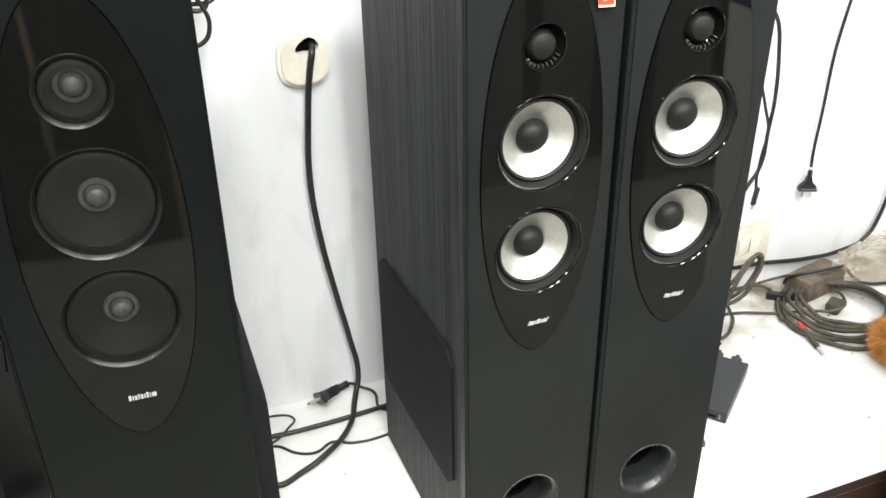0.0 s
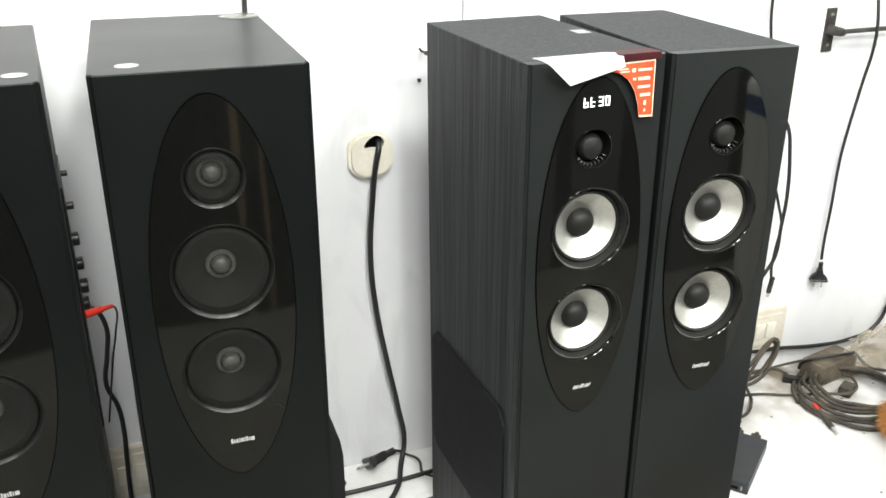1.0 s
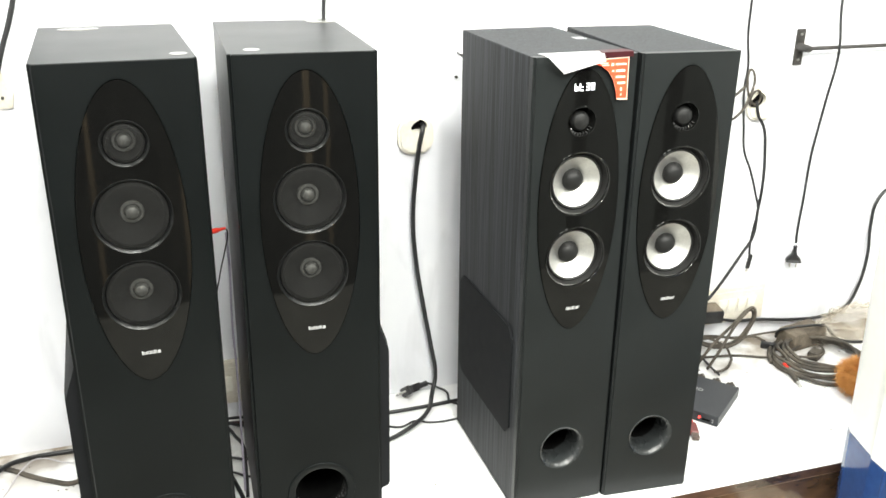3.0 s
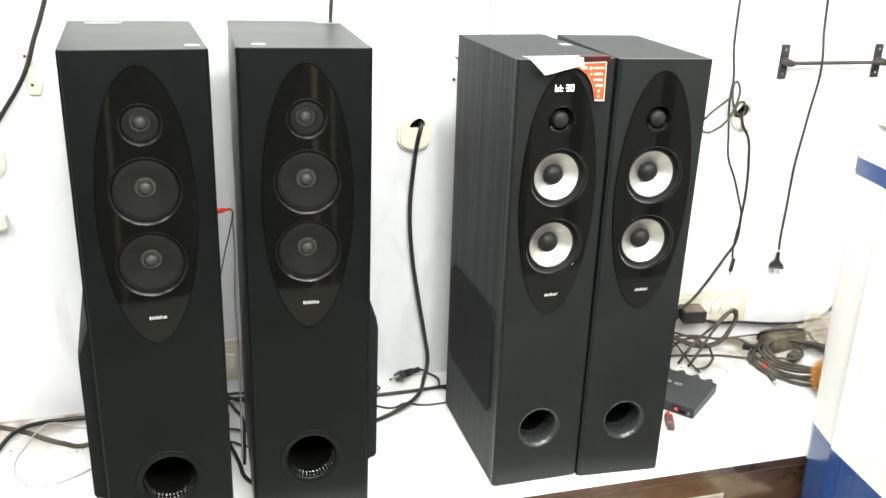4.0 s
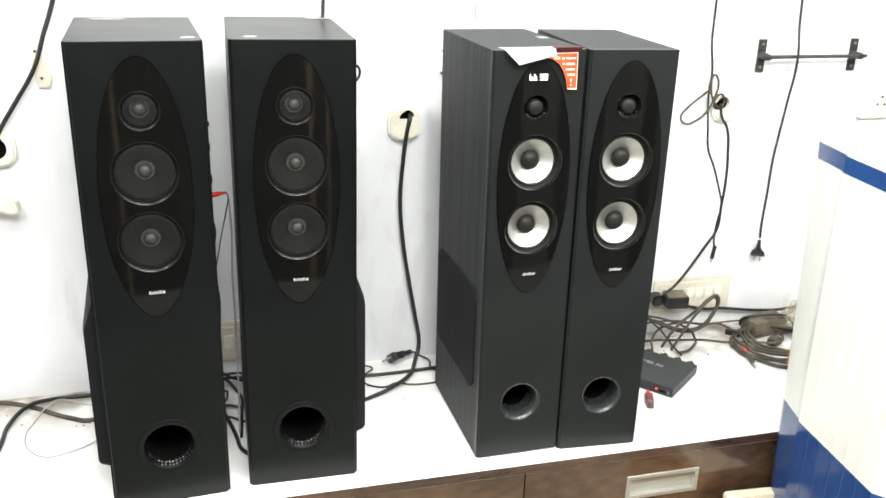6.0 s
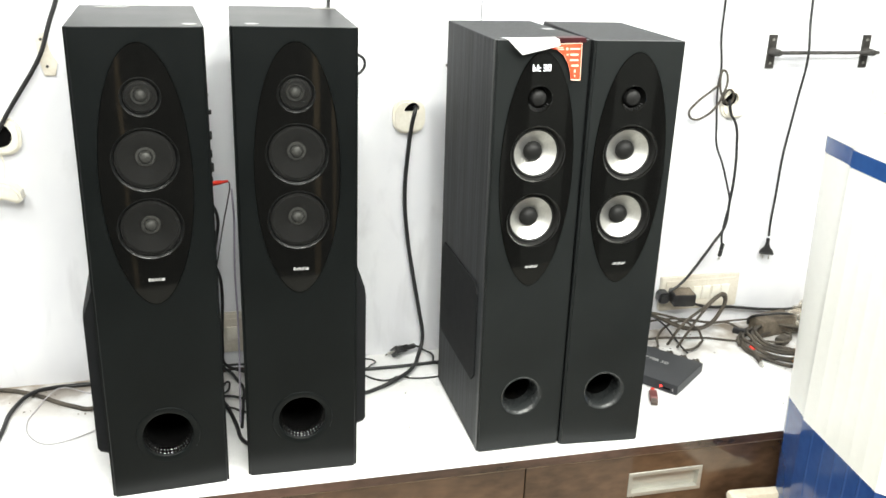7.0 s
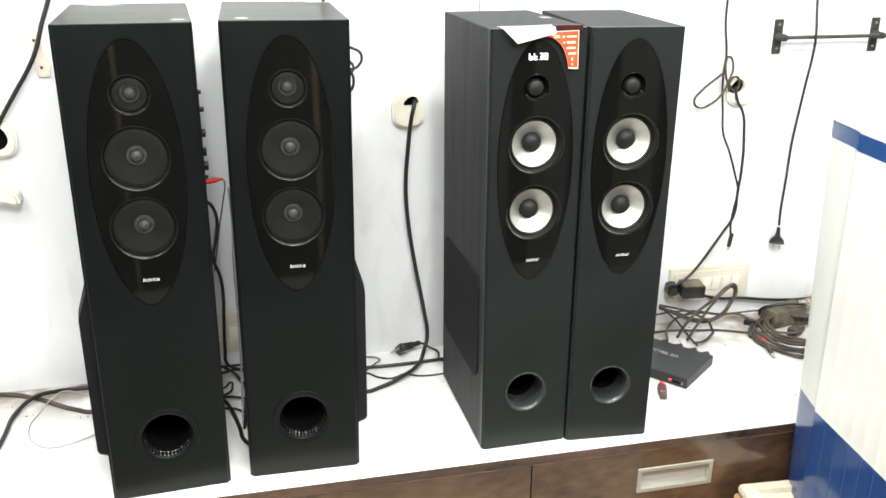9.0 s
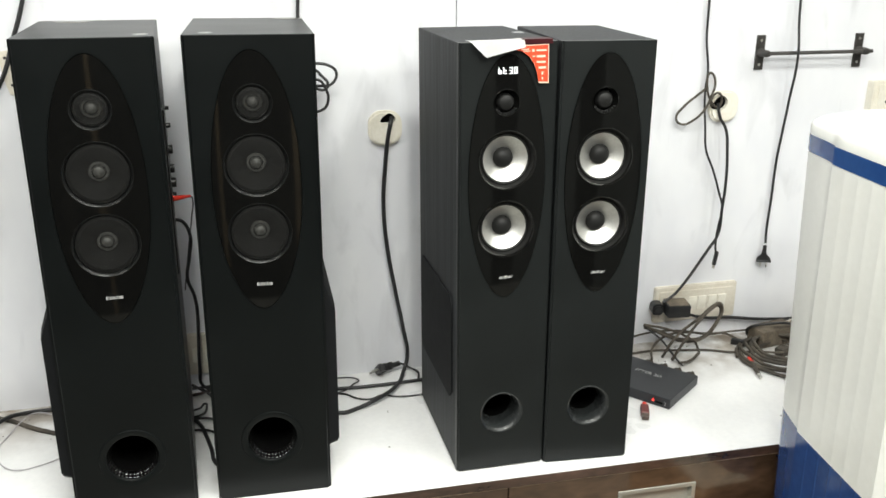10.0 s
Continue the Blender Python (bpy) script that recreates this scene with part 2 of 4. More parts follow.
def carve(bm, *cutters):
    """bm less the cutters."""
    obs = []
    for b in (bm, *cutters):
        bmesh.ops.recalc_face_normals(b, faces=b.faces)
        me = bpy.data.meshes.new("tmp")
        b.to_mesh(me)
        b.free()
        obs.append(new("tmp", me))
    for c in obs[1:]:
        mod = obs[0].modifiers.new("cut", "BOOLEAN")
        mod.operation, mod.object, mod.solver = "DIFFERENCE", c, "EXACT"
    me = bpy.data.meshes.new_from_object(obs[0].evaluated_get(bpy.context.evaluated_depsgraph_get()))
    out = bmesh.new()
    out.from_mesh(me)
    for o in obs:
        old = o.data
        bpy.data.objects.remove(o)
        bpy.data.meshes.remove(old)
    bpy.data.meshes.remove(me)
    return out


def rod(r, y0, y1, x=0.0, z=0.0, segments=48):
    return lathe([(0, y0), (r, y0), (r, y1), (0, y1)], segments, (x, 0, z))


def egg(cz, half_h, half_w, n=72, low=1.0):
    """A pointed oval, as (x, z); low over 1 narrows its lower half."""
    pts = []
    for k in range(n):
        a = 2 * math.pi * k / n
        s, c = math.sin(a), math.cos(a)
        w = half_w * (abs(c) ** (low if s < 0 else 1.0)) * (1 if c >= 0 else -1)
        pts.append((w, cz + half_h * s))
    return pts


def baffle(cz, half_h, half_w, low, rise):
    """A gently domed oval plate, its rim at y = 0."""
    bm = bmesh.new()
    rings = [[bm.verts.new((x, 0.003, z)) for x, z in egg(cz, half_h, half_w, 80, low)]]
    for f in (1.0, 0.97, 0.9, 0.75, 0.5, 0.25):
        rings.append([bm.verts.new((x * f, -0.0015 - rise * (1 - f ** 2.2), cz + (z - cz) * f)) for x, z in egg(cz, half_h, half_w, 80, low)])
    for a, b in zip(rings, rings[1:]):
        for k in range(80):
            m = (k + 1) % 80
            bm.faces.new((a[k], a[m], b[m], b[k]))
    bm.faces.new(rings[-1])
    bm.faces.new(rings[0])
    return bm


def tube(points, r, resolution=6, smooth=True):
    """A cable's mesh along points."""
    cu = bpy.data.curves.new("tmp", "CURVE")
    cu.dimensions, cu.bevel_depth, cu.bevel_resolution, cu.resolution_u, cu.use_fill_caps = "3D", r, 2, resolution, True
    sp = cu.splines.new("BEZIER" if smooth else "POLY")
    if smooth:
        sp.bezier_points.add(len(points) - 1)
        for bp, p in zip(sp.bezier_points, points):
            bp.co, bp.handle_left_type, bp.handle_right_type = p, "AUTO", "AUTO"
    else:
        sp.points.add(len(points) - 1)
        for bp, p in zip(sp.points, points):
            bp.co = (*p, 1)
    ob = new("tmp", cu)
    me = bpy.data.meshes.new_from_object(ob.evaluated_get(bpy.context.evaluated_depsgraph_get()))
    bm = bmesh.new()
    bm.from_mesh(me)
    bpy.data.objects.remove(ob)
    bpy.data.curves.remove(cu)
    bpy.data.meshes.remove(me)
    return bm


def text_mesh(words, size, depth=0.0005):
    """Raised letters in the x-z plane, facing -y, centred."""
    cu = bpy.data.curves.new("tmp", "FONT")
    cu.body, cu.size, cu.align_x, cu.align_y, cu.extrude = words, size, "CENTER", "CENTER", depth
    ob = new("tmp", cu)
    me = bpy.data.meshes.new_from_object(ob.evaluated_get(bpy.context.evaluated_depsgraph_get()))
    bm = bmesh.new()
    bm.from_mesh(me)
    bmesh.ops.rotate(bm, verts=bm.verts, cent=(0, 0, 0), matrix=Matrix.Rotation(radians(90), 3, "X"))
    bpy.data.objects.remove(ob)
    bpy.data.curves.remove(cu)
    bpy.data.meshes.remove(me)
    return bm


# ---- the room ----
X0, X1, Y0 = -3.2, 4.2, -1.5


def structure(name, bm, mat, label, category, m=None):
    ob = part(name, bm, mat, None, label, m)
    return tagged(ob, "", category, "", "structure")


WALL_POSE = pose(0, wall_y(0), 0, 0, 0, WALL_TURN)
floor = structure("floor", box(X0, X1, Y0, 1.9, -0.1, 0), FLOOR, "plain grey shop floor", "floor")
ceiling = structure("ceiling", box(X0, X1, Y0, 1.9, CEILING, CEILING + 0.1), CEIL, "plain white painted ceiling", "ceiling")
SEAM = 0.522
wall_north = thing("wall_north", "white laminate panelled wall with grey smudges", "wall", WALL_POSE, "", "structure")
for x0, x1 in ((X0, SEAM - 0.0014), (SEAM + 0.0014, X1)):
    part("panel", box(x0, x1, 0, 0.018, 0, CEILING, 0.0008, 1), WALL, wall_north)
part("backing", box(X0, X1, 0.0182, 0.12, 0, CEILING), HOLLOW, wall_north)
wall_west = structure("wall_west", box(X0 - 0.1, X0, Y0, 1.9, 0, CEILING), WALL, "plain white side wall", "wall")
wall_east = structure("wall_east", box(X1, X1 + 0.1, Y0, 1.9, 0, CEILING), BACK, "plain brown side wall", "wall")
# Out of view: strips added to put vertical streaks into the baffles' reflections.
wall_south = thing("wall_south", "unseen wall striped in brown, tan and grey, added for the baffles to reflect", "wall", None, "", "structure")
part("backing", box(X0, X1, Y0 - 0.1, Y0 - 0.0202, 0, CEILING), HOLLOW, wall_south)
STRIPS = [(X0, -0.84, BACK), (-0.84, -0.79, TAN_STRIP), (-0.79, -0.36, BACK), (-0.36, -0.325, TAN_STRIP), (-0.325, 0.27, BACK), (0.27, 0.32, TAN_STRIP), (0.32, 0.43, BACK), (0.43, 0.46, TAN_STRIP), (0.46, 0.95, BACK),
          (0.95, 1.2, GREY_STRIP), (1.2, 1.38, BACK), (1.38, 1.7, GREY_STRIP), (1.7, 1.82, BACK), (1.82, 2.2, GREY_STRIP), (2.2, 2.6, BACK), (2.6, X1, GREY_STRIP)]
for x0, x1, mat in STRIPS:
    part("panel", box(x0 + 0.001, x1 - 0.001, Y0 - 0.02, Y0, 0, CEILING, 0.001, 1), mat, wall_south, {BACK: "unseen dark brown strip for reflections", TAN_STRIP: "unseen tan strip for reflections", GREY_STRIP: "unseen grey strip for reflections"}[mat])

# ---- the counter ----
EDGE_Y = 0.842
counter = thing("counter_top", "long white laminate countertop with a brown edge band", "countertop")
slab = prism([(-2.6, -EDGE_Y - 0.002), (2.6, -EDGE_Y - 0.002), (2.6, -wall_y(2.6) + 0.001), (-2.6, -wall_y(-2.6) + 0.001)], TABLE - 0.018, TABLE)
for v in slab.verts:
    v.co = (v.co.x, -v.co.z, v.co.y)
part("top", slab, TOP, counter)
part("edge_band", box(-2.6, 2.6, EDGE_Y, EDGE_Y + 0.0015, TABLE - 0.0225, TABLE - 0.0006), EDGE, counter, "brown edge band")


def cabinet(x0, x1):
    """A drawer unit; its front is flush with the counter's edge."""
    c = thing("drawer_unit", "dark brown glossy wood-grain drawer unit under the countertop", "drawer unit", pose(x0, EDGE_Y, 0), "drawer units")
    w = x1 - x0
    part("carcass", box(0.001, w - 0.001, 0.022, 0.5, 0.06, TABLE - 0.0185), WOOD, c)
    part("plinth", box(0.001, w - 0.001, 0.06, 0.08, 0, 0.0598), WOOD, c)
    for z0, z1 in ((0.30, 0.525), (0.065, 0.297)):
        zc = min(z1 - 0.083, z1 - 0.08)
        hx0, hx1, hz0, hz1 = w / 2 - 0.095, w / 2 + 0.095, zc - 0.03, zc + 0.03
        front = carve(box(0.0015, w - 0.0015, 0.002, 0.02, z0, z1, 0.0008, 1), box(hx0, hx1, -0.01, 0.05, hz0, hz1))
        f = part("drawer_front", front, WOOD, c)
        # Thin tan strip: paints the highlight along the drawer's chipped top edge.
        part("edge_strip", box(0.0015, w - 0.0015, 0.0012, 0.019, z1 + 0.0001, z1 + 0.0011), TAN_EDGE, f, "pale chipped edge with its highlight painted in")
        tray = carve(box(hx0 - 0.004, hx1 + 0.004, -0.0005, 0.0195, hz0 - 0.004, hz1 + 0.004, 0.001, 1), box(hx0 + 0.006, hx1 - 0.006, -0.01, 0.015, hz0 + 0.006, hz1 - 0.006))
        part("handle", tray, HANDLE, f, "recessed brushed steel pull")
    return c


TAN_EDGE = material("pale_worn_edge_highlight", (0.2, 0.13, 0.08), (0.42, 0.32, 0.22), 0.5, scale=9, fine=80, bump=0.0)
HANDLE = material("brushed_steel_pull", (0.42, 0.41, 0.37), (0.58, 0.57, 0.52), 0.35, metal=0.6, scale=20, stretch=(0.2, 1, 4), fine=200, bump=0.04)
for x0 in (-2.437, -1.701, -0.965, -0.229, 0.507, 1.243, 1.979):
    cabinet(x0, min(x0 + 0.736, 2.6))


# ---- tower speakers ----
def grille_driver(parent, x, z, r, name, cap):
    d = part(name, lathe([(r + 0.0022, -0.001), (r + 0.0014, -0.0032), (r + 0.0006, -0.0033), (r - 0.0032, 0.0006), (r - 0.0034, 0.012)], 64, (x, 0, z)), RIM, parent)
    rr = r - 0.0058
    part("grille", lathe([(rr + 0.002, 0.001), (rr, -0.0035), (rr * 0.8, -0.0046), (rr * 0.5, -0.0056), (0, -0.006)], 56, (x, 0, z)), MESH, d, "black perforated metal grille")
    part("cone", lathe([(rr + 0.001, 0.006), (rr * 0.9, 0.004), (rr * 0.8, 0.008), (cap, 0.026), (0, 0.027)], 48, (x, 0, z)), CONE, d, "black cone behind the grille")
    part("dust_cap", join(lathe([(cap, 0.0252), (cap * 0.92, 0.022), (cap * 0.74, 0.0215), (cap * 0.68, 0.024)], 40, (x, 0, z)),
                          lathe([(cap * 0.64, 0.024), (cap * 0.5, 0.0165), (cap * 0.25, 0.013), (0, 0.0124)], 32, (x, 0, z))), CAP, d, "grey dust cap seen through the grille")
    return d


def mark_bars(parent, x, z, widths, height, y, gap=0.0011, lean=0.0):
    """A maker's mark as plain upright bars."""
    total, cursor = sum(widths) + gap * (len(widths) - 1), 0
    bms = []
    for k, w in enumerate(widths):
        x0 = x - total / 2 + cursor
        low, high = z - height / 2, z + height * (0.5 if k % 3 == 0 else 0.3)
        bms.append(prism([(x0 + lean * (low - z), low), (x0 + w + lean * (low - z), low), (x0 + w + lean * (high - z), high), (x0 + lean * (high - z), high)], y - 0.0006, y + 0.0004))
        cursor += w + gap
    part("mark", join(*bms), MARK, parent, "small silver maker's mark")


def audio_tower(side, label, m):
    """A tall speaker with mesh-covered drivers; side is where its bass driver's cover sits (-1 or 1)."""
    W, H, D = 0.241, 0.977, 0.42
    t = thing("tower_speaker", label, "speaker", m, "floor speakers with oval black baffles")
    body = box(-W / 2, W / 2, 0.0, D, 0.0, H)
    bmesh.ops.bevel(body, geom=[e for e in body.edges if all(v.co.y < 0.001 for v in e.verts) and abs(e.verts[0].co.x - e.verts[1].co.x) < 1e-4],
                    offset=0.006, segments=3, affect="EDGES")
    bmesh.ops.bevel(body, geom=[e for e in body.edges if all(v.co.z > H - 0.001 for v in e.verts)], offset=0.0015, segments=1, affect="EDGES")
    PZ = 0.136
    body = carve(body, rod(0.052, -0.05, 0.2, 0, PZ), rod(0.036, -0.05, 0.04, 0, 0.851), rod(0.0592, -0.05, 0.04, 0, 0.7325), rod(0.0592, -0.05, 0.04, 0, 0.596),
                 prism(egg(0.694, 0.2572, 0.0857, 80, 1.1), -0.01, 0.0035))
    part("cabinet", body, VINYL, t)
    panel = carve(baffle(0.694, 0.2555, 0.0840, 1.1, 0.0014),
                  rod(0.0365, -0.05, 0.04, 0, 0.851), rod(0.0616, -0.05, 0.04, 0, 0.7325), rod(0.0616, -0.05, 0.04, 0, 0.596))
    p = part("baffle", panel, GLOSS, t, "glossy black oval baffle", smooth=35)
    grille_driver(p, 0, 0.851, 0.0355, "tweeter", 0.019)
    grille_driver(p, 0, 0.7325, 0.0606, "woofer", 0.019)
    grille_driver(p, 0, 0.596, 0.0606, "woofer", 0.019)
    mark_bars(p, 0.003, 0.491, (0.0028, 0.0016, 0.0026, 0.0016, 0.0028, 0.0014, 0.0024, 0.0014, 0.005), 0.0066, -0.0027)
    ring = part("port", lathe([(0.0655, 0.0), (0.0645, -0.0025), (0.061, -0.003), (0.0525, -0.0005), (0.0505, 0.003)], 64, (0, 0, PZ)), VINYL, t, "round bass port")
    lip = bmesh.new()
    rows = []
    for y, even, odd in ((0.003, 0.0505, 0.0505), (0.006, 0.05, 0.05), (0.008, 0.0494, 0.0478), (0.0115, 0.0482, 0.0462), (0.0135, 0.0474, 0.0474), (0.0155, 0.0466, 0.045), (0.019, 0.0456, 0.0438), (0.024, 0.0445, 0.0435)):
        rows.append([lip.verts.new(((odd if (k // 2) % 2 else even) * math.cos(math.pi * k / 80), y, PZ + (odd if (k // 2) % 2 else even) * math.sin(math.pi * k / 80))) for k in range(160)])
    for a, b in zip(rows, rows[1:]):
        for k in range(160):
            m = (k + 1) % 160
            lip.faces.new((a[k], a[m], b[m], b[k]))
    part("toothed_lip", lip, LIP, ring, "glossy toothed inner lip")
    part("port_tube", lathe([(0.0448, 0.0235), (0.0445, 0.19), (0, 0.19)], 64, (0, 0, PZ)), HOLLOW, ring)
    # bass driver's cover on the side
    inner = [(0.03, 0.095), (0.03, 0.475), (0.05, 0.49), (0.35, 0.49), (0.37, 0.475), (0.37, 0.095), (0.35, 0.078), (0.05, 0.078)]
    outer = [(0.036, 0.1), (0.036, 0.405), (0.054, 0.416), (0.346, 0.416), (0.364, 0.405), (0.364, 0.1), (0.346, 0.085), (0.054, 0.085)]
    cover = bmesh.new()
    low = [cover.verts.new((side * (W / 2 - 0.001), y, z)) for y, z in inner]
    high = [cover.verts.new((side * (W / 2 + 0.024), y, z)) for y, z in outer]
    for k in range(8):
        n = (k + 1) % 8
        cover.faces.new((low[k], low[n], high[n], high[k]))
    cover.faces.new(low)
    cover.faces.new(high)
    bmesh.ops.bevel(cover, geom=[e for e in cover.edges if all(v in high for v in e.verts)], offset=0.003, segments=2, affect="EDGES")
    part("bass_cover", cover, CLOTH, t, "black slanted bass driver cover")
    return t


A_POSE, B_POSE = pose(-0.288, 0.884, TABLE, 0, 0.15, 3.7), pose(-0.0055, 0.899, TABLE, 0, 0.3, -0.8)
audio_a = audio_tower(-1, "black tower speaker with glossy oval baffle, mesh-covered drivers and side controls", A_POSE)
audio_tower(1, "black tower speaker with glossy oval baffle and mesh-covered drivers", B_POSE)


def silver_driver(parent, z):
    """Recessed cone behind a glossy flared trim ring."""
    at = (0, 0, z)
    d = part("woofer", lathe([(0.0629, -0.0002), (0.0620, -0.0030), (0.0606, -0.0034), (0.0588, -0.001), (0.0581, 0.001)], 72, at), GLOSS, parent, "glossy black trim ring")
    part("funnel", lathe([(0.0582, 0.0008), (0.056, 0.005), (0.0532, 0.0122)], 72, at), CONE, d, "dull black funnel")
    part("surround", lathe([(0.0534, 0.0122), (0.0524, 0.009), (0.0508, 0.008), (0.0488, 0.0092), (0.0474, 0.012)], 64, at), RUBBER, d, "black rubber surround")
    part("cone", lathe([(0.0477, 0.011), (0.0405, 0.016), (0.029, 0.024), (0.0202, 0.03)], 72, at), SILVER, d, "brushed silver cone")
    part("dust_cap", lathe([(0.0214, 0.0293), (0.02, 0.024), (0.0162, 0.019), (0.0105, 0.0155), (0.0047, 0.014), (0, 0.0138)], 40, at), RUBBER, d, "black dust cap")
    return d


def silver_tower(label, m, W, with_display, lift):
    H, D = 0.955, 0.372
    t = thing("tower_speaker", label, "speaker", m, "floor speakers with silver cones")
    body = carve(box(-W / 2, W / 2, 0.02, D, lift, H, 0.0012, 1), rod(0.057, 0, 0.08, 0, 0.72), rod(0.057, 0, 0.08, 0, 0.574), rod(0.04, 0, 0.18, 0, 0.142), rod(0.025, 0, 0.03, -0.004, 0.837))
    part("cabinet", body, ASH, t, "black ash wood-grain cabinet")
    for x in (-W / 2 + 0.02, W / 2 - 0.02):
        for y in (0.025, D - 0.03):
            foot = rod(0.012, 0, lift + 0.001, 0, 0, 20)
            bmesh.ops.rotate(foot, verts=foot.verts, cent=(0, 0, 0), matrix=Matrix.Rotation(radians(90), 3, "X"))
            part("foot", foot, STICKER_FOOT, t, "pale felt foot", pose(x, y, 0))
    front = box(-W / 2, W / 2, 0.0, 0.0198, lift, H)
    bmesh.ops.bevel(front, geom=[e for e in front.edges if all(v.co.y < 0.001 for v in e.verts) and abs(e.verts[0].co.x - e.verts[1].co.x) < 1e-4],
                    offset=0.0045, segments=3, affect="EDGES")
    PZ = 0.142
    front = carve(front, rod(0.049, -0.05, 0.05, 0, PZ), rod(0.026, -0.05, 0.05, -0.004, 0.837), rod(0.0595, -0.05, 0.05, 0, 0.72), rod(0.0595, -0.05, 0.05, 0, 0.574),
                  prism(egg(0.677, 0.2562, 0.0827, 80, 1.1), -0.01, 0.0035))
    part("front", front, BOARD, t, "matt black front board")
    panel = carve(baffle(0.677, 0.2545, 0.0810, 1.1, 0.0008),
                  rod(0.0265, -0.05, 0.05, -0.004, 0.837), rod(0.0602, -0.05, 0.05, 0, 0.72), rod(0.0602, -0.05, 0.05, 0, 0.574))
    p = part("baffle", panel, GLOSS, t, "glossy black oval baffle", smooth=35)
    silver_driver(p, 0.72)
    silver_driver(p, 0.574)
    tw = part("tweeter", lathe([(0.0285, -0.0008), (0.0278, -0.0035), (0.0268, -0.0038), (0.0258, -0.001), (0.0222, 0.008), (0.019, 0.0105)], 48, (-0.004, 0, 0.837)), GLOSS, p)
    part("dome", lathe([(0.0188, 0.009), (0.0172, 0.004), (0.014, -0.0005), (0.008, -0.0032), (0, -0.004)], 40, (-0.004, 0, 0.837)), RUBBER, tw, "soft black dome")
    # Ribs only round the bottom, in a pale grey that paints their glints.
    for k in range(9):
        a = radians(216 + 14 * k)
        rib = box(-0.0008, 0.0008, 0.0005, 0.006, 0.0212, 0.0252, 0.0004, 1)
        bmesh.ops.rotate(rib, verts=rib.verts, cent=(0, 0, 0), matrix=Matrix.Rotation(math.pi / 2 - a, 3, "Y"))
        bmesh.ops.translate(rib, verts=rib.verts, vec=(-0.004, 0, 0.837))
        part("rib", rib, GLINT_RIB, tw)
    mark_bars(p, 0.002, 0.467, (0.0012, 0.005, 0.0014, 0.0042, 0.0014, 0.005, 0.0012), 0.0062, -0.0024, 0.0014, 0.5)
    port = part("port", lathe([(0.0505, 0.0), (0.0498, -0.0018), (0.0475, -0.001), (0.0445, 0.0015), (0.041, 0.0065), (0.0385, 0.014), (0.0372, 0.026), (0.0365, 0.05)], 64, (0, 0, PZ)), FLARE, t, "flared bass port")
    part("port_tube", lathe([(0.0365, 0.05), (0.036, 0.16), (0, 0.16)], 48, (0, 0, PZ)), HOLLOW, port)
    cover = box(-W / 2 - 0.004, -W / 2 + 0.001, 0.042, 0.352, 0.165, 0.412, 0.02, 1, lambda e: abs(e.verts[0].co.x - e.verts[1].co.x) > 0.003)
    part("bass_cover", cover, CLOTH, t, "black cloth bass grille on the side")
    if with_display:
        digits = {"b": "cdefg", "t": "defg", "3": "abcdg", "0": "abcdef"}
        for k, ch in enumerate("bt30"):
            x, z, w, h, s = -0.0225 + 0.0098 * k + (0.0028 if k > 1 else 0), 0.894, 0.0066, 0.0128, 0.0015
            seg = {"a": (0, w, h - s, h), "d": (0, w, 0, s), "g": (0, w, h / 2 - s / 2, h / 2 + s / 2), "f": (0, s, h / 2, h), "b": (w - s, w, h / 2, h),
                   "e": (0, s, 0, h / 2), "c": (w - s, w, 0, h / 2)}
            part("digit", join(*[box(x + a, x + b, -0.0030, -0.0020, z + c, z + d) for a, b, c, d in (seg[q] for q in digits[ch])]), LIT, p, "lit white display character")
    return t


C_POSE, D_POSE = pose(0.5005, 0.893, TABLE, 0, -0.25, 0.8), pose(0.7025, 0.882, TABLE, 0, 0, -3.5)
silver_tower("black ash tower speaker with silver cones, lit display and red sticker", C_POSE, 0.204, True, 0.0045)
silver_tower("black ash tower speaker with silver cones beside its twin", D_POSE, 0.198, False, 0.0015)

# ---- materials of the small things ----
CABLE = material("black_cable_sheath", (0.01, 0.01, 0.011), (0.022, 0.022, 0.023), 0.42, scale=30, fine=200, bump=0.04)
DUSTY = material("dusty_dark_cable", (0.022, 0.019, 0.016), (0.105, 0.088, 0.068), 0.75, scale=18, fine=160, bump=0.15)
GREY_WIRE = material("grey_lilac_wire", (0.3, 0.27, 0.36), (0.42, 0.39, 0.48), 0.45, scale=20, fine=200, bump=0.02)
CLEAR_WIRE = material("thin_grey_wire", (0.34, 0.32, 0.34), (0.5, 0.48, 0.5), 0.4, scale=20, fine=200, bump=0.02)
RED = material("red_plug_plastic", (0.6, 0.025, 0.015), (0.75, 0.05, 0.025), 0.35, scale=30, fine=200, bump=0.03)
WINE = material("dark_red_brown_sheath", (0.022, 0.01, 0.009), (0.05, 0.02, 0.017), 0.4, scale=30, fine=200, bump=0.04)
DARK_RED = material("dark_red_plug", (0.09, 0.014, 0.012), (0.17, 0.03, 0.025), 0.4, scale=30, fine=200, bump=0.03)
PIN_DULL = material("tarnished_connector_metal", (0.06, 0.045, 0.04), (0.16, 0.12, 0.1), 0.4, metal=0.6, scale=40, fine=300, bump=0.02)
STEEL = material("plated_pin_metal", (0.5, 0.49, 0.46), (0.68, 0.67, 0.63), 0.28, metal=0.9, scale=40, fine=300, bump=0.02)
IRON = material("black_painted_iron", (0.02, 0.019, 0.018), (0.06, 0.055, 0.05), 0.5, scale=30, fine=220, bump=0.15)
DUST_TOP = material("dusty_brown_plastic", (0.07, 0.055, 0.04), (0.2, 0.165, 0.125), 0.85, scale=24, fine=260, bump=0.2)
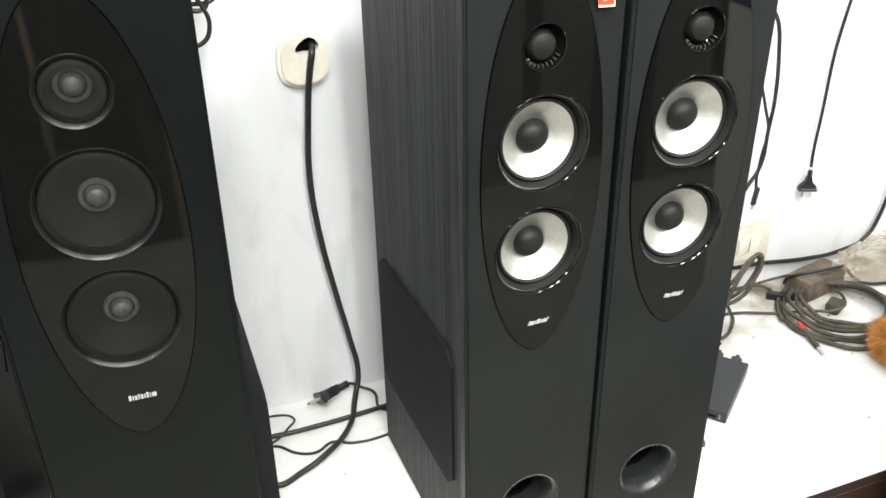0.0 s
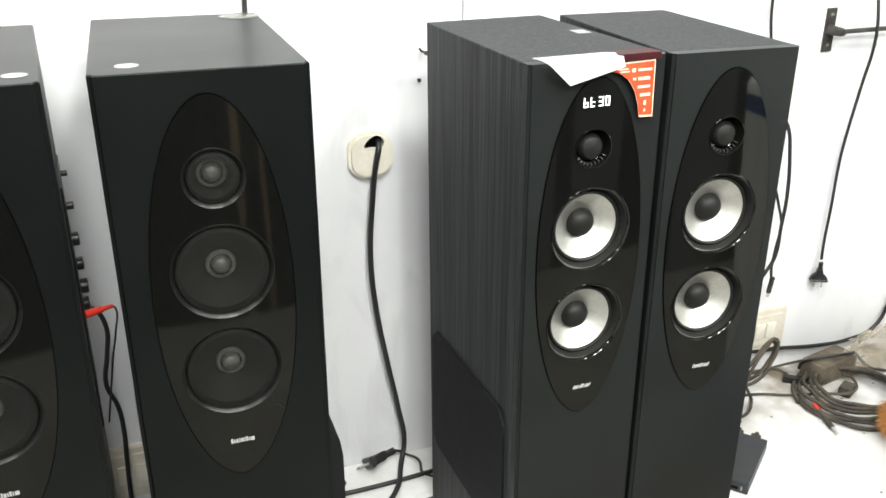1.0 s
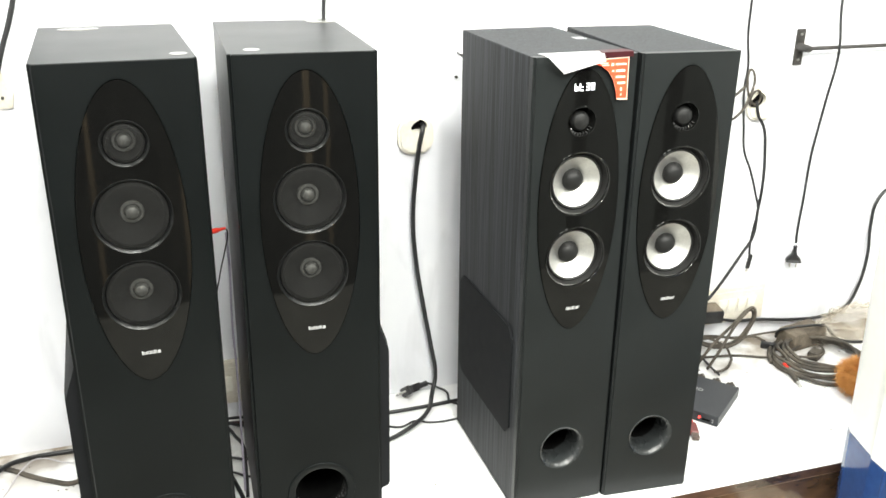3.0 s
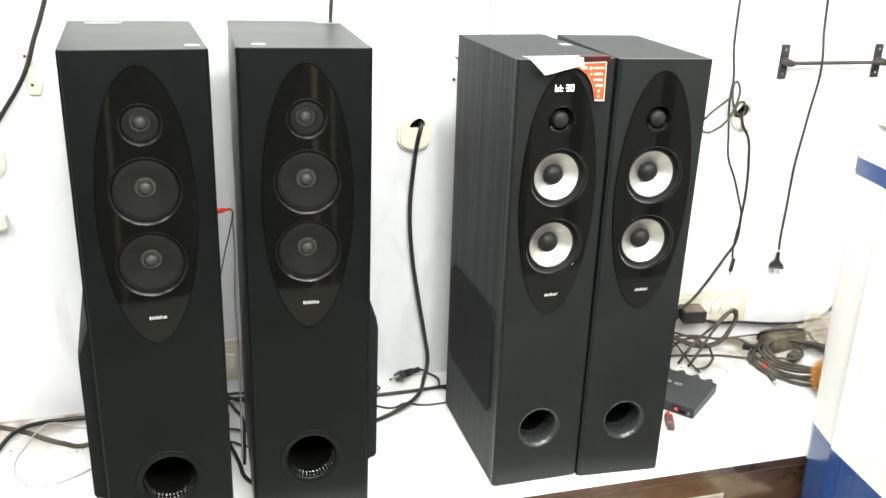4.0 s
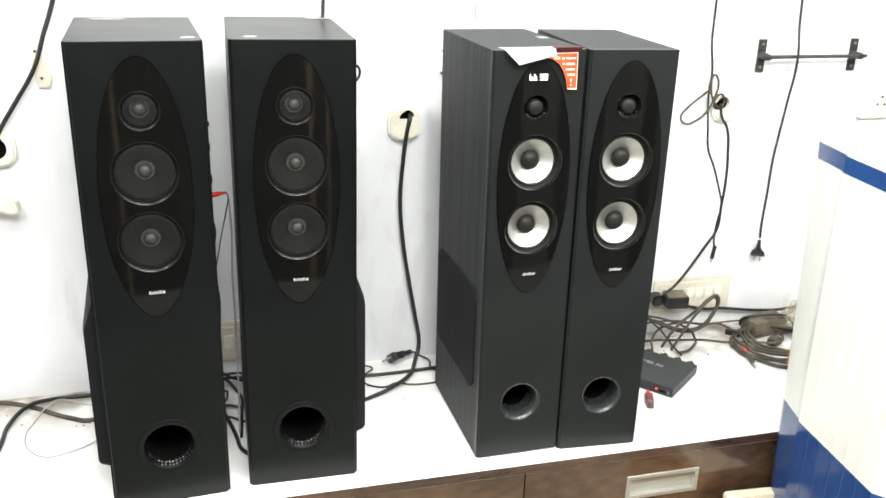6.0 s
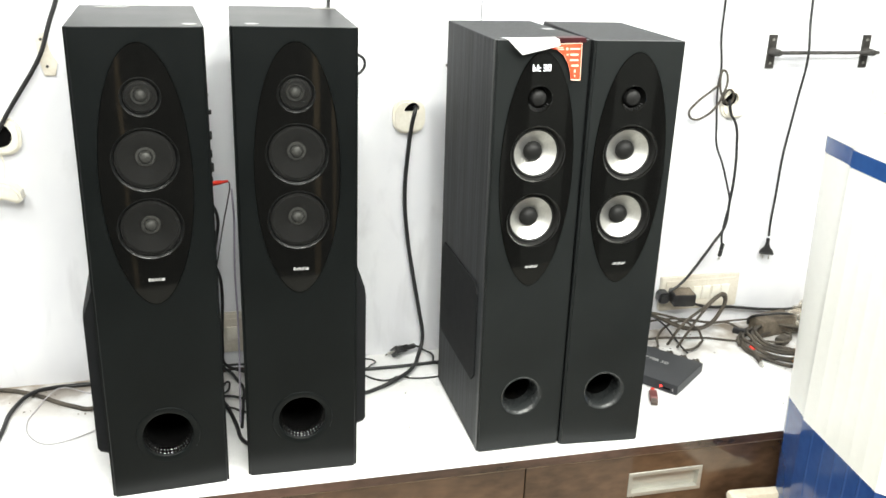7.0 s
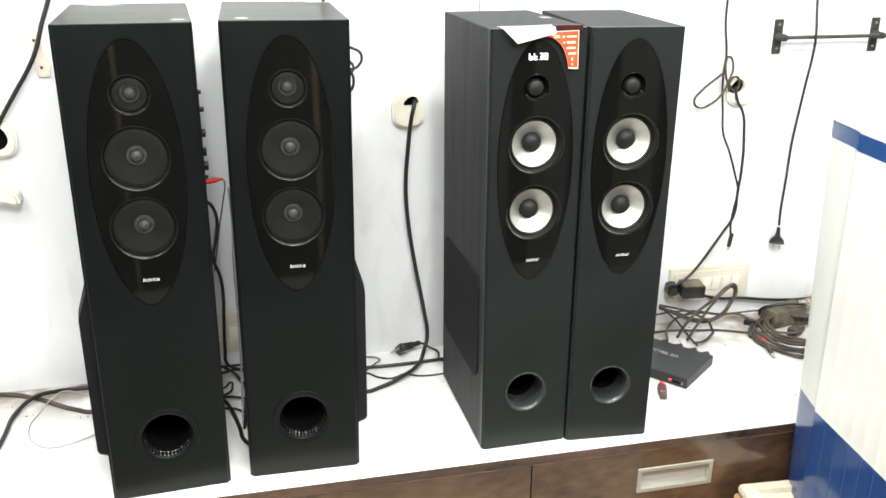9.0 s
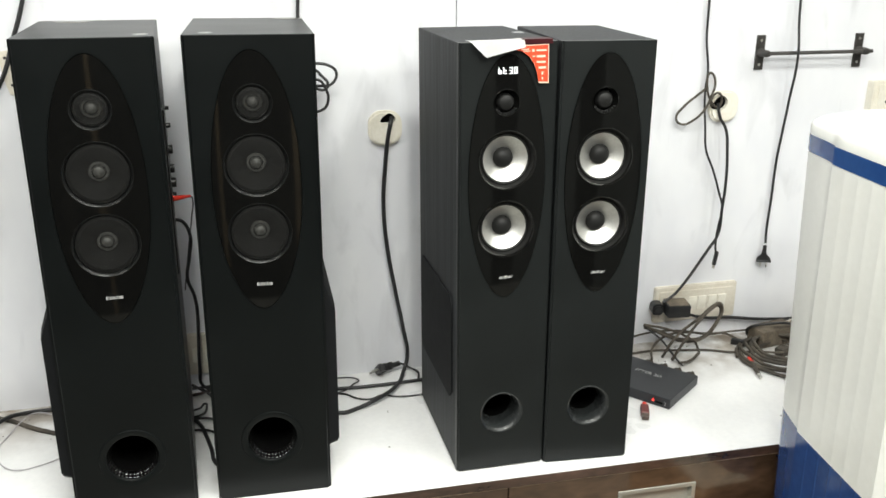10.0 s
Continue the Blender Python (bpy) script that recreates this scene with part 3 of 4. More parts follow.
COOLER_WHITE = material("off_white_cooler_plastic", (0.84, 0.84, 0.8), (0.89, 0.89, 0.855), 0.32, scale=3, fine=60, bump=0.01)
COOLER_BLUE = material("blue_cooler_plastic", (0.012, 0.05, 0.19), (0.02, 0.075, 0.25), 0.16, scale=4, fine=60, bump=0.02)
FUR = material("orange_brown_fibre", (0.42, 0.17, 0.035), (0.68, 0.34, 0.1), 0.7, scale=40, fine=300, bump=0.1)
FOAM = material("cream_packing_board", (0.62, 0.55, 0.42), (0.76, 0.7, 0.58), 0.6, scale=12, fine=140, bump=0.08)
TAN = material("tan_cardboard", (0.4, 0.22, 0.11), (0.52, 0.31, 0.17), 0.75, scale=14, fine=180, bump=0.1)
LABEL_GREY = material("grey_label", (0.28, 0.28, 0.29), (0.36, 0.36, 0.37), 0.35, bump=0.0)
STICKER_GREY = material("pale_worn_sticker", (0.3, 0.3, 0.29), (0.46, 0.46, 0.44), 0.3, scale=40, fine=300, bump=0.03)
FILM = material("clear_worn_sticker", (0.12, 0.12, 0.105), (0.2, 0.2, 0.18), 0.2, scale=40, fine=300, bump=0.03)
BUFF = material("pale_print", (0.85, 0.62, 0.5), (0.92, 0.72, 0.6), 0.4, bump=0.0)


def clear_plastic(name):
    m = material(name, (0.5, 0.43, 0.33), (0.68, 0.62, 0.52), 0.2, scale=20, fine=120, bump=0.1)
    nt = m.node_tree
    out, b = nt.nodes["Material Output"], nt.nodes["Principled BSDF"]
    clear, mix = nt.nodes.new("ShaderNodeBsdfTransparent"), nt.nodes.new("ShaderNodeMixShader")
    mix.inputs[0].default_value = 0.3
    nt.links.new(clear.outputs[0], mix.inputs[1])
    nt.links.new(b.outputs[0], mix.inputs[2])
    nt.links.new(mix.outputs[0], out.inputs["Surface"])
    return m


BAG = clear_plastic("clear_plastic_bag")


def on_wall(x, z, out=0.0):
    return WALL_POSE @ pose(x, -out, z)


def cable(name, points, r, mat, label, category="cable", parent=None):
    bm = tube(points, r)
    if parent is not None:
        return part(name, bm, mat, parent, label, smooth=60)
    ob = part(name, bm, mat, None, label, smooth=60)
    return tagged(ob, "", category)


# ---- on the tower speakers ----
def disc(name, x, y, z, rx, ry, mat, label, category="sticker"):
    bm = lathe([(1, 0.0), (0.97, -0.0004), (0, -0.0005)], 32)
    bmesh.ops.rotate(bm, verts=bm.verts, cent=(0, 0, 0), matrix=Matrix.Rotation(radians(-90), 3, "X"))
    for v in bm.verts:
        v.co = (v.co.x * rx, v.co.y * ry, v.co.z + 0.0002)
    return tagged(part(name, bm, mat, None, label, pose(x, y, z)), "", category)


TOP_AB, TOP_CD = TABLE + 0.977, TABLE + 0.955
disc("round_sticker", -0.078, 0.947, TOP_AB, 0.0135, 0.013, STICKER_GREY, "small round silver sticker on a black speaker top")
disc("round_sticker", -0.192, 0.936, TOP_AB, 0.0135, 0.013, STICKER_GREY, "small round silver sticker on a black speaker top")
disc("oval_sticker", 0.095, 1.285, TOP_AB, 0.03, 0.03, FILM, "worn clear round sticker on a black speaker top")
disc("oval_sticker", -0.36, 1.262, TOP_AB, 0.036, 0.024, FILM, "worn clear round sticker on a black speaker top")
tagged(part("paper_label", box(-0.011, 0.011, -0.015, 0.015, 0.0, 0.0006), LABEL_GREY, None, "small grey label on a black speaker top", pose(0.575, 1.092, TOP_CD, 0, 0, 0.2)), "", "label")

# red sticker on the front of the speaker with the display
sticker = thing("promo_sticker", "red and orange promotional sticker with a pale border", "sticker", C_POSE)
outline = [(0.003, 0.9485), (0.0785, 0.9505), (0.0805, 0.874), (0.0595, 0.875), (0.056, 0.893), (0.0495, 0.911), (0.0395, 0.926), (0.024, 0.937), (0.003, 0.9425)]
part("border", prism(outline, -0.0075, -0.007), BUFF, sticker)
cx, cz = 0.051, 0.923
part("sheet", prism([(cx + (x - cx) * 0.94, cz + (z - cz) * 0.94) for x, z in outline], -0.0079, -0.0076), RED_PAPER, sticker)
bars = []
for x0, x1, z, h in ((0.026, 0.042, 0.943, 0.0022), (0.03, 0.044, 0.9395, 0.0018), (0.048, 0.053, 0.9405, 0.005), (0.057, 0.078, 0.9405, 0.0032), (0.05, 0.0545, 0.929, 0.003), (0.058, 0.076, 0.929, 0.0042),
                     (0.058, 0.077, 0.918, 0.0036), (0.0625, 0.078, 0.907, 0.0042), (0.069, 0.0725, 0.896, 0.006), (0.07, 0.0725, 0.886, 0.004)):
    x0, x1, z = x0 - 0.0045, x1 - 0.0045, z - 0.002
    bars.append(box(x0, x1, -0.0083, -0.008, z - h / 2, z + h / 2))
part("print", join(*bars), BUFF, sticker, "pale printed lines")

# paper flap folded over the top edge
flap = thing("folded_paper", "white folded paper flap taped over a speaker's top edge", "paper", C_POSE)
bm = bmesh.new()
cols = 13
rows = []
for k in range(cols):
    f = k / (cols - 1)
    x = -0.082 + 0.106 * f
    drop = 0.003 + 0.026 * f / 0.25 if f < 0.25 else 0.029 - 0.016 * (f - 0.25) / 0.75
    lift = 0.003 * f
    rows.append([bm.verts.new((x, 0.034, 0.9565)), bm.verts.new((x, 0.006, 0.958 + lift)), bm.verts.new((x + 0.002, -0.012, 0.956 + lift)), bm.verts.new((x + 0.004, -0.016, 0.956 + lift - drop))])
for a, b in zip(rows, rows[1:]):
    for i in range(3):
        bm.faces.new((a[i], b[i], b[i + 1], a[i + 1]))
bmesh.ops.solidify(bm, geom=bm.faces[:], thickness=0.0006)
part("flap", bm, PAPER, flap, smooth=50)
part("backing", join(box(0.022, 0.086, -0.0088, -0.0082, 0.951, 0.9605, 0.0002, 1), box(0.022, 0.086, -0.0081, 0.02, 0.9598, 0.9604)), material("dark_red_sticker_back", (0.03, 0.005, 0.007), (0.06, 0.01, 0.013), 0.5, bump=0.0, specular=0.2), flap,
     "dark red back of the sticker")

# controls on the side of the first speaker


def peg(r, length, segments=20, taper=1.0):
    """A knob that stands out along +x."""
    bm = lathe([(0, 0), (r, 0), (r * taper, -length * 0.9), (r * taper * 0.85, -length), (0, -length)], segments)
    bmesh.ops.rotate(bm, verts=bm.verts, cent=(0, 0, 0), matrix=Matrix.Rotation(radians(90), 3, "Z"))
    return bm


AX = 0.1205
panel = part("control_panel", box(AX, AX + 0.003, 0.1, 0.25, 0.49, 0.83, 0.001, 1), PLASTIC, audio_a, "black side control panel")
for y, z, r, length in ((0.17, 0.737, 0.009, 0.009), (0.2, 0.69, 0.009, 0.009), (0.18, 0.665, 0.01, 0.01), (0.2, 0.63, 0.009, 0.008), (0.15, 0.79, 0.005, 0.009), (0.21, 0.815, 0.004, 0.008)):
    part("knob", peg(r, length), PLASTIC, panel, "black control knob", pose(AX + 0.003, y, z))
jack = thing("audio_plug", "red phono plug with a thin lead in a speaker's side", "plug", A_POSE @ pose(AX + 0.003, 0.142, 0.64, 0, 0, 20))
part("sleeve", peg(0.0055, 0.024, 20, 0.85), RED, jack)
part("strain_relief", peg(0.0034, 0.014, 16, 0.8), RED, jack, "", pose(0.024, 0, 0))
part("lead", tube([(0.037, 0, 0), (0.042, 0.002, -0.006), (0.044, 0.02, -0.05), (0.047, 0.05, -0.1), (0.05, 0.12, -0.25)], 0.0014), CABLE, jack)


# ---- fixtures on the wall ----
def rounded(w, h, r, n=6):
    pts = []
    for sx, sz, a0 in ((1, 1, 0), (-1, 1, 90), (-1, -1, 180), (1, -1, 270)):
        for k in range(n + 1):
            a = radians(a0 + 90 * k / n)
            pts.append((sx * (w / 2 - r) + r * math.cos(a), sz * (h / 2 - r) + r * math.sin(a)))
    return pts


def cable_plate(x, z, hole_x, hole_z, hole_r, squash, label):
    p = thing("cable_outlet", label, "cable outlet", on_wall(x, z))
    body = prism(rounded(0.087, 0.089, 0.034), -0.016, 0.0, 0.006)
    hole = rod(hole_r, -0.05, -0.002, 0, 0, 28)
    for v in hole.verts:
        v.co = (v.co.x * 1.15 + hole_x + 0.25 * v.co.z, v.co.y, v.co.z * squash + hole_z - 0.3 * abs(v.co.x))
    part("cover", carve(body, hole), CREAM, p, "aged cream domed cover")
    dark = lathe([(0, -0.0025), (hole_r * 1.1, -0.0025), (hole_r * 1.1, -0.0021), (0, -0.0021)], 24)
    for v in dark.verts:
        v.co = (v.co.x * 1.15 + hole_x + 0.25 * v.co.z, v.co.y, v.co.z * squash + hole_z - 0.3 * abs(v.co.x))
    part("opening", dark, HOLLOW, p, "dark opening")
    return p


cable_plate(0.333, 1.242, 0.006, 0.026, 0.0165, 0.75, "cream domed outlet cover with a thick black cable")
cable_plate(1.297, 1.262, -0.016, 0.012, 0.02, 1.0, "cream domed outlet cover behind tangled cables")
cable_plate(-0.65, 1.215, -0.012, 0.004, 0.031, 1.0, "cream square outlet cover with a large round opening")

# bell-shaped cream box under the left outlet
hump = [(-0.07, 0.0), (-0.066, 0.022), (-0.05, 0.04), (-0.025, 0.05), (0.02, 0.05), (0.045, 0.042), (0.062, 0.024), (0.066, 0.004), (0.055, -0.004), (0.03, 0.006), (-0.03, 0.008), (-0.058, 0.0)]
bell = thing("wall_bracket", "cream plastic wall bracket with a curved top", "bracket", on_wall(-0.682, 1.062))
part("body", prism(hump, -0.045, 0.0, 0.006), CREAM, bell)
tagged(cable("thin_wire", [(-0.655, wall_y(-0.65) - 0.012, 1.17), (-0.65, wall_y(-0.65) - 0.014, 1.15), (-0.653, wall_y(-0.65) - 0.02, 1.112)], 0.0018, CREAM, "thin cream wire between outlet and bracket"), "", "wire")
clip = thing("wall_clip", "white screwed cable clip on the wall", "clip", on_wall(-0.535, 1.405))
part("plate", prism([(-0.017, 0.048), (0.006, 0.05), (0.012, 0.01), (0.026, -0.02), (0.02, -0.05), (-0.004, -0.05), (-0.014, -0.01)], -0.006, 0.0, 0.0015), IVORY, clip)
for x, z in ((-0.004, 0.034), (0.004, -0.028)):
    part("screw", lathe([(0.0035, 0), (0.0028, -0.002), (0, -0.0024)], 16), IRON, clip, "dark screw head", pose(x, -0.006, z))

# hook and nail
hook = thing("wall_hook", "small dark iron hook in the wall", "hook", on_wall(0.44, 1.426))
part("shank", lathe([(0.0022, 0.0), (0.0022, -0.02), (0.004, -0.022), (0.004, -0.026), (0, -0.027)], 12), IRON, hook)
part("bend", tube([(0, -0.014, 0), (-0.006, -0.016, 0.003), (-0.01, -0.016, 0.008)], 0.002), IRON, hook)
nail = part("nail", lathe([(0.0018, 0.0), (0.0018, -0.008), (0.004, -0.009), (0, -0.01)], 12), IRON, None, "small dark nail head in the wall", on_wall(0.432, 1.374))
tagged(nail, "", "nail")

# iron towel-type bar
bar = thing("wall_bar", "black iron bar on two wall brackets", "rail")
bar.matrix_basis = on_wall(0, 1.407)
for x in (1.396, 1.712):
    b = part("bracket", prism([(x - 0.013, 0.047), (x + 0.013, 0.047), (x + 0.013, -0.047), (x - 0.013, -0.047)], -0.005, 0.0, 0.001), IRON, bar)
    part("post", lathe([(0.0125, -0.0048), (0.011, -0.012), (0.0095, -0.04), (0.007, -0.046), (0, -0.047)], 20), IRON, b, "", pose(x, 0, 0))
    for z in (0.033, -0.033):
        part("screw", lathe([(0.004, -0.005), (0.0032, -0.007), (0, -0.0075)], 14), STEEL, b, "", pose(x, 0, z))
part("rod", tube([(1.392, -0.034, 0), (1.735, -0.034, 0)], 0.0052, 2, False), IRON, bar)


def socket_plate(x, z, w, h, keys, label, socket_x=None):
    p = thing("switch_plate", label, "switch plate", on_wall(x, z))
    part("frame", prism(rounded(w, h, 0.008), -0.011, 0.0, 0.003), IVORY, p)
    part("inner_frame", prism(rounded(w - 0.03, h - 0.03, 0.004), -0.0145, -0.0112, 0.0012), IVORY, p)
    for kx in keys:
        k = box(kx - 0.0135, kx + 0.0135, -0.0205, -0.0147, -0.0215, 0.0215, 0.002, 2)
        for v in k.verts:
            if v.co.z < 0 and v.co.y < -0.017:
                v.co.y += 0.0035
        part("switch", k, CREAM, p, "cream rocker switch")
    if socket_x is not None:
        part("socket", prism(rounded(0.055, 0.05, 0.004), -0.0175, -0.0147, 0.001), IVORY, p, "ivory socket face", pose(socket_x, 0, 0))
    return p


socket_plate(1.27, 0.673, 0.27, 0.113, (-0.013, 0.018, 0.052, 0.084), "aged ivory switch and socket plate with four rockers", -0.075)
socket_plate(-0.145, 0.66, 0.2, 0.116, (-0.035, -0.002), "aged ivory switch plate in the gap behind the speakers")
sock = thing("wall_socket", "white surface-mounted wall socket", "socket", on_wall(1.822, 1.268))
part("back_box", prism(rounded(0.112, 0.106, 0.006), -0.03, 0.0, 0.003), CREAM, sock)
part("face", prism(rounded(0.085, 0.085, 0.004), -0.033, -0.0302, 0.001), CREAM, sock)
for x, z in ((0.002, 0.014), (-0.012, -0.008), (0.014, -0.008)):
    part("pin_hole", lathe([(0.0042, -0.0332), (0.003, -0.0334), (0, -0.0334)], 14), HOLLOW, sock, "", pose(x, 0, z))

# power adapter in the socket
adapter = thing("power_adapter", "dusty black power adapter plugged into the wall plate", "adapter", on_wall(1.187, 0.678) @ pose(0, -0.018, 0, 4, 0, -8))
body = box(-0.03, 0.04, -0.058, -0.001, -0.02, 0.02, 0.006, 2)
part("body", body, CABLE, adapter)
part("dust", box(-0.026, 0.036, -0.055, -0.004, 0.0198, 0.0206, 0.0003, 1), DUST_TOP, adapter, "layer of brown dust")
part("plug_top", prism(rounded(0.034, 0.036, 0.012), -0.034, -0.001, 0.006), CABLE, adapter, "dusty two-pin plug", pose(-0.05, 0, -0.004))


def two_pin_plug(name_pose, label):
    """Hangs with its pins towards -z."""
    p = thing("mains_plug", label, "plug", name_pose)
    part("body", prism([(-0.006, 0.032), (0.006, 0.032), (0.009, 0.018), (0.021, 0.006), (0.021, -0.002), (-0.021, -0.002), (-0.021, 0.006), (-0.009, 0.018)], -0.008, 0.008, 0.003), CABLE, p)
    part("collar", box(-0.0235, 0.0235, -0.01, 0.01, -0.006, 0.001, 0.002, 1), CABLE, p)
    part("sleeve", tube([(0, 0, 0.03), (0, 0, 0.05)], 0.0062, 2, False), CABLE, p)
    for x in (-0.0095, 0.0095):
        part("pin", tube([(x, 0, -0.005), (x, 0, -0.024)], 0.0023, 2, False), STEEL, p, "plated pin")
    return p


W = wall_y
two_pin_plug(pose(1.481, W(1.48) - 0.018, 0.793, 0, -1, -30) @ Matrix.Scale(0.9, 4), "black two-pin mains plug hanging on its cord")
cable("mains_cable", [(1.5, W(1.5) - 0.02, 2.2), (1.489, W(1.49) - 0.02, 1.75), (1.488, W(1.49) - 0.03, 1.505), (1.486, W(1.49) - 0.05, 1.397), (1.489, W(1.49) - 0.03, 1.27), (1.49, W(1.49) - 0.014, 1.163),
                    (1.486, W(1.49) - 0.012, 1.104), (1.483, W(1.48) - 0.014, 0.983), (1.481, W(1.48) - 0.014, 0.877), (1.483, W(1.48) - 0.014, 0.845)], 0.0036, CABLE, "black mains cord hanging down the wall", "cord")


def slack(x, z):
    """Cords hang free of the wall lower down."""
    d = 0.045 * min(1, max(0, (1.3 - z) / 0.25))
    return x - 0.64 * d, W(x) - 0.012 - d, z + 0.4 * d


hang = [(1.215, 2.2), (1.219, 1.75), (1.22, 1.508), (1.222, 1.449), (1.236, 1.357), (1.233, 1.31), (1.246, 1.198), (1.257, 1.132), (1.282, 1.081), (1.31, 1.011), (1.327, 0.958), (1.321, 0.906), (1.318, 0.853), (1.321, 0.83)]
cable("hanging_cord", [slack(x, z) for x, z in hang], 0.0032, CABLE, "thin black cord hanging from a tangle", "cord")
tip = thing("cord_connector", "small black connector at a cord's end", "connector", pose(1.292, W(1.32) - 0.058, 0.818, 0, 8, 0))
part("body", box(-0.0055, 0.0055, -0.0045, 0.0045, -0.012, 0.03, 0.002, 1), CABLE, tip)
part("tip", box(-0.003, 0.003, -0.002, 0.002, -0.022, -0.0118), STEEL, tip)
drop = [(1.277, 1.27), (1.289, 1.228), (1.31, 1.195), (1.323, 1.129), (1.33, 1.027), (1.327, 0.958), (1.322, 0.879), (1.296, 0.837), (1.268, 0.794), (1.232, 0.742), (1.2, 0.705), (1.165, 0.682)]
cable("adapter_cord", [slack(x, z) for x, z in drop], 0.0042, CABLE, "black cord from a cream outlet down to the socket", "cord")
knot = [(1.235, 1.319), (1.198, 1.297), (1.163, 1.267), (1.149, 1.236), (1.169, 1.217), (1.199, 1.229), (1.226, 1.257), (1.247, 1.295), (1.26, 1.326), (1.25, 1.353), (1.232, 1.355), (1.227, 1.327), (1.249, 1.279),
        (1.278, 1.263), (1.284, 1.281), (1.264, 1.303), (1.245, 1.288), (1.251, 1.264)]
cable("knotted_cord", [(x, W(x) - 0.022 - 0.008 * math.sin(k * 1.3), z) for k, (x, z) in enumerate(knot)], 0.0033, DUSTY, "dusty cord knotted into loops on the wall", "cord")
along = [(1.24, 0.64), (1.3, 0.62), (1.385, 0.612), (1.53, 0.592), (1.634, 0.589), (1.714, 0.611), (1.746, 0.671), (1.759, 0.77), (1.748, 0.879), (1.755, 0.948), (1.805, 0.995), (1.95, 1.05), (2.3, 1.3), (2.5, 1.8)]
cable("wall_cable", [(x, W(x) - 0.012, z) for x, z in along], 0.0048, CABLE, "black cable sagging along the wall", "cable")
cable("wall_cable", [(-0.44, W(-0.44) - 0.012, 1.9), (-0.48, W(-0.48) - 0.012, 1.576), (-0.495, W(-0.5) - 0.014, 1.527), (-0.514, W(-0.5) - 0.018, 1.478), (-0.536, W(-0.5) - 0.024, 1.415), (-0.556, W(-0.5) - 0.022, 1.378),
                    (-0.59, W(-0.6) - 0.02, 1.327), (-0.624, W(-0.6) - 0.02, 1.276), (-0.65, W(-0.6) - 0.016, 1.235), (-0.664, W(-0.6) + 0.0, 1.218)], 0.0052, CABLE, "black cord running into the large cream outlet", "cord")
cable("rear_cable", [(0.135, W(0.1) - 0.012, 2.2), (0.129, W(0.1) - 0.012, 1.612), (0.124, W(0.1) - 0.014, 1.52), (0.12, W(0.1) - 0.03, 1.44), (0.1, W(0.1) - 0.05, 1.35)], 0.0042, CABLE, "black cord behind a tower speaker", "cord")
cable("looped_cord", [(0.1, 1.37, 1.42), (0.161, 1.375, 1.415), (0.188, 1.375, 1.41), (0.208, 1.38, 1.392), (0.197, 1.38, 1.365), (0.173, 1.375, 1.361), (0.13, 1.37, 1.375), (0.15, 1.372, 1.4), (0.172, 1.372, 1.385), (0.186, 1.37, 1.362),
                      (0.17, 1.368, 1.352), (0.15, 1.368, 1.372), (0.162, 1.366, 1.377), (0.179, 1.366, 1.356), (0.185, 1.366, 1.329), (0.173, 1.366, 1.306), (0.13, 1.368, 1.3)], 0.0036, CABLE, "black cord looped behind a tower speaker", "cord")


# ---- cables on the counter ----
Z = TABLE + 0.006
cable("thick_cable", [(0.352, W(0.35) + 0.004, 1.266), (0.347, W(0.34) - 0.02, 1.262), (0.338, W(0.34) - 0.024, 1.222), (0.33, W(0.33) - 0.02, 1.147), (0.323, W(0.32) - 0.02, 1.039), (0.331, W(0.33) - 0.02, 0.926),
                      (0.352, W(0.35) - 0.02, 0.792), (0.371, W(0.37) - 0.02, 0.687), (0.381, W(0.38) - 0.028, 0.6), (0.367, 1.387, Z + 0.014), (0.327, 1.298, Z + 0.012), (0.274, 1.249, Z + 0.01), (0.219, 1.227, Z), (0.169, 1.212, Z),
                      (0.06, 1.35, Z)], 0.0055, CABLE, "thick black cable from the outlet to the counter", "cable")
cable("flat_cable", [(0.1, 1.36, Z), (0.188, 1.343, Z), (0.283, 1.34, Z), (0.41, 1.347, Z), (0.55, 1.36, Z)], 0.0048, CABLE, "dark grey cable lying between two speakers", "cable")
cable("thin_cable", [(0.1, 1.33, Z - 0.003), (0.192, 1.316, Z - 0.003), (0.223, 1.284, Z - 0.003), (0.255, 1.272, Z - 0.003), (0.292, 1.288, Z - 0.003), (0.325, 1.272, Z - 0.003), (0.392, 1.269, Z - 0.003), (0.5, 1.3, Z - 0.003)],
      0.0026, CABLE, "thin black wire on the counter", "wire")
cable("thin_cable", [(0.1, 1.39, Z - 0.003), (0.204, 1.396, Z + 0.004), (0.238, 1.375, Z + 0.004), (0.22, 1.344, Z + 0.008), (0.194, 1.329, Z), (0.1, 1.31, Z - 0.003)], 0.0022, CABLE, "thin dark wire bent on the counter", "wire")
cable("plug_cord", [(0.352, 1.415, Z + 0.021), (0.366, 1.418, Z + 0.019), (0.388, 1.414, Z + 0.006), (0.407, 1.4, Z), (0.407, 1.345, Z - 0.002), (0.5, 1.32, Z - 0.002)], 0.003, CABLE, "black cord of a plug lying on the counter", "cord")
two_pin_plug(pose(0.302, 1.402, TABLE + 0.0215, 0, 84, 14) @ pose(0, 0, 0, 0, 0, 52) @ Matrix.Scale(1.2, 4), "black two-pin mains plug lying on the counter")
cable("left_cable", [(-1.3, 1.4, Z), (-0.85, 1.397, Z), (-0.758, 1.398, Z), (-0.705, 1.385, Z), (-0.633, 1.345, Z), (-0.586, 1.306, Z), (-0.542, 1.276, Z), (-0.497, 1.256, Z), (-0.38, 1.35, Z)], 0.0056, DUSTY, "thick grey cable crossing the counter", "cable")
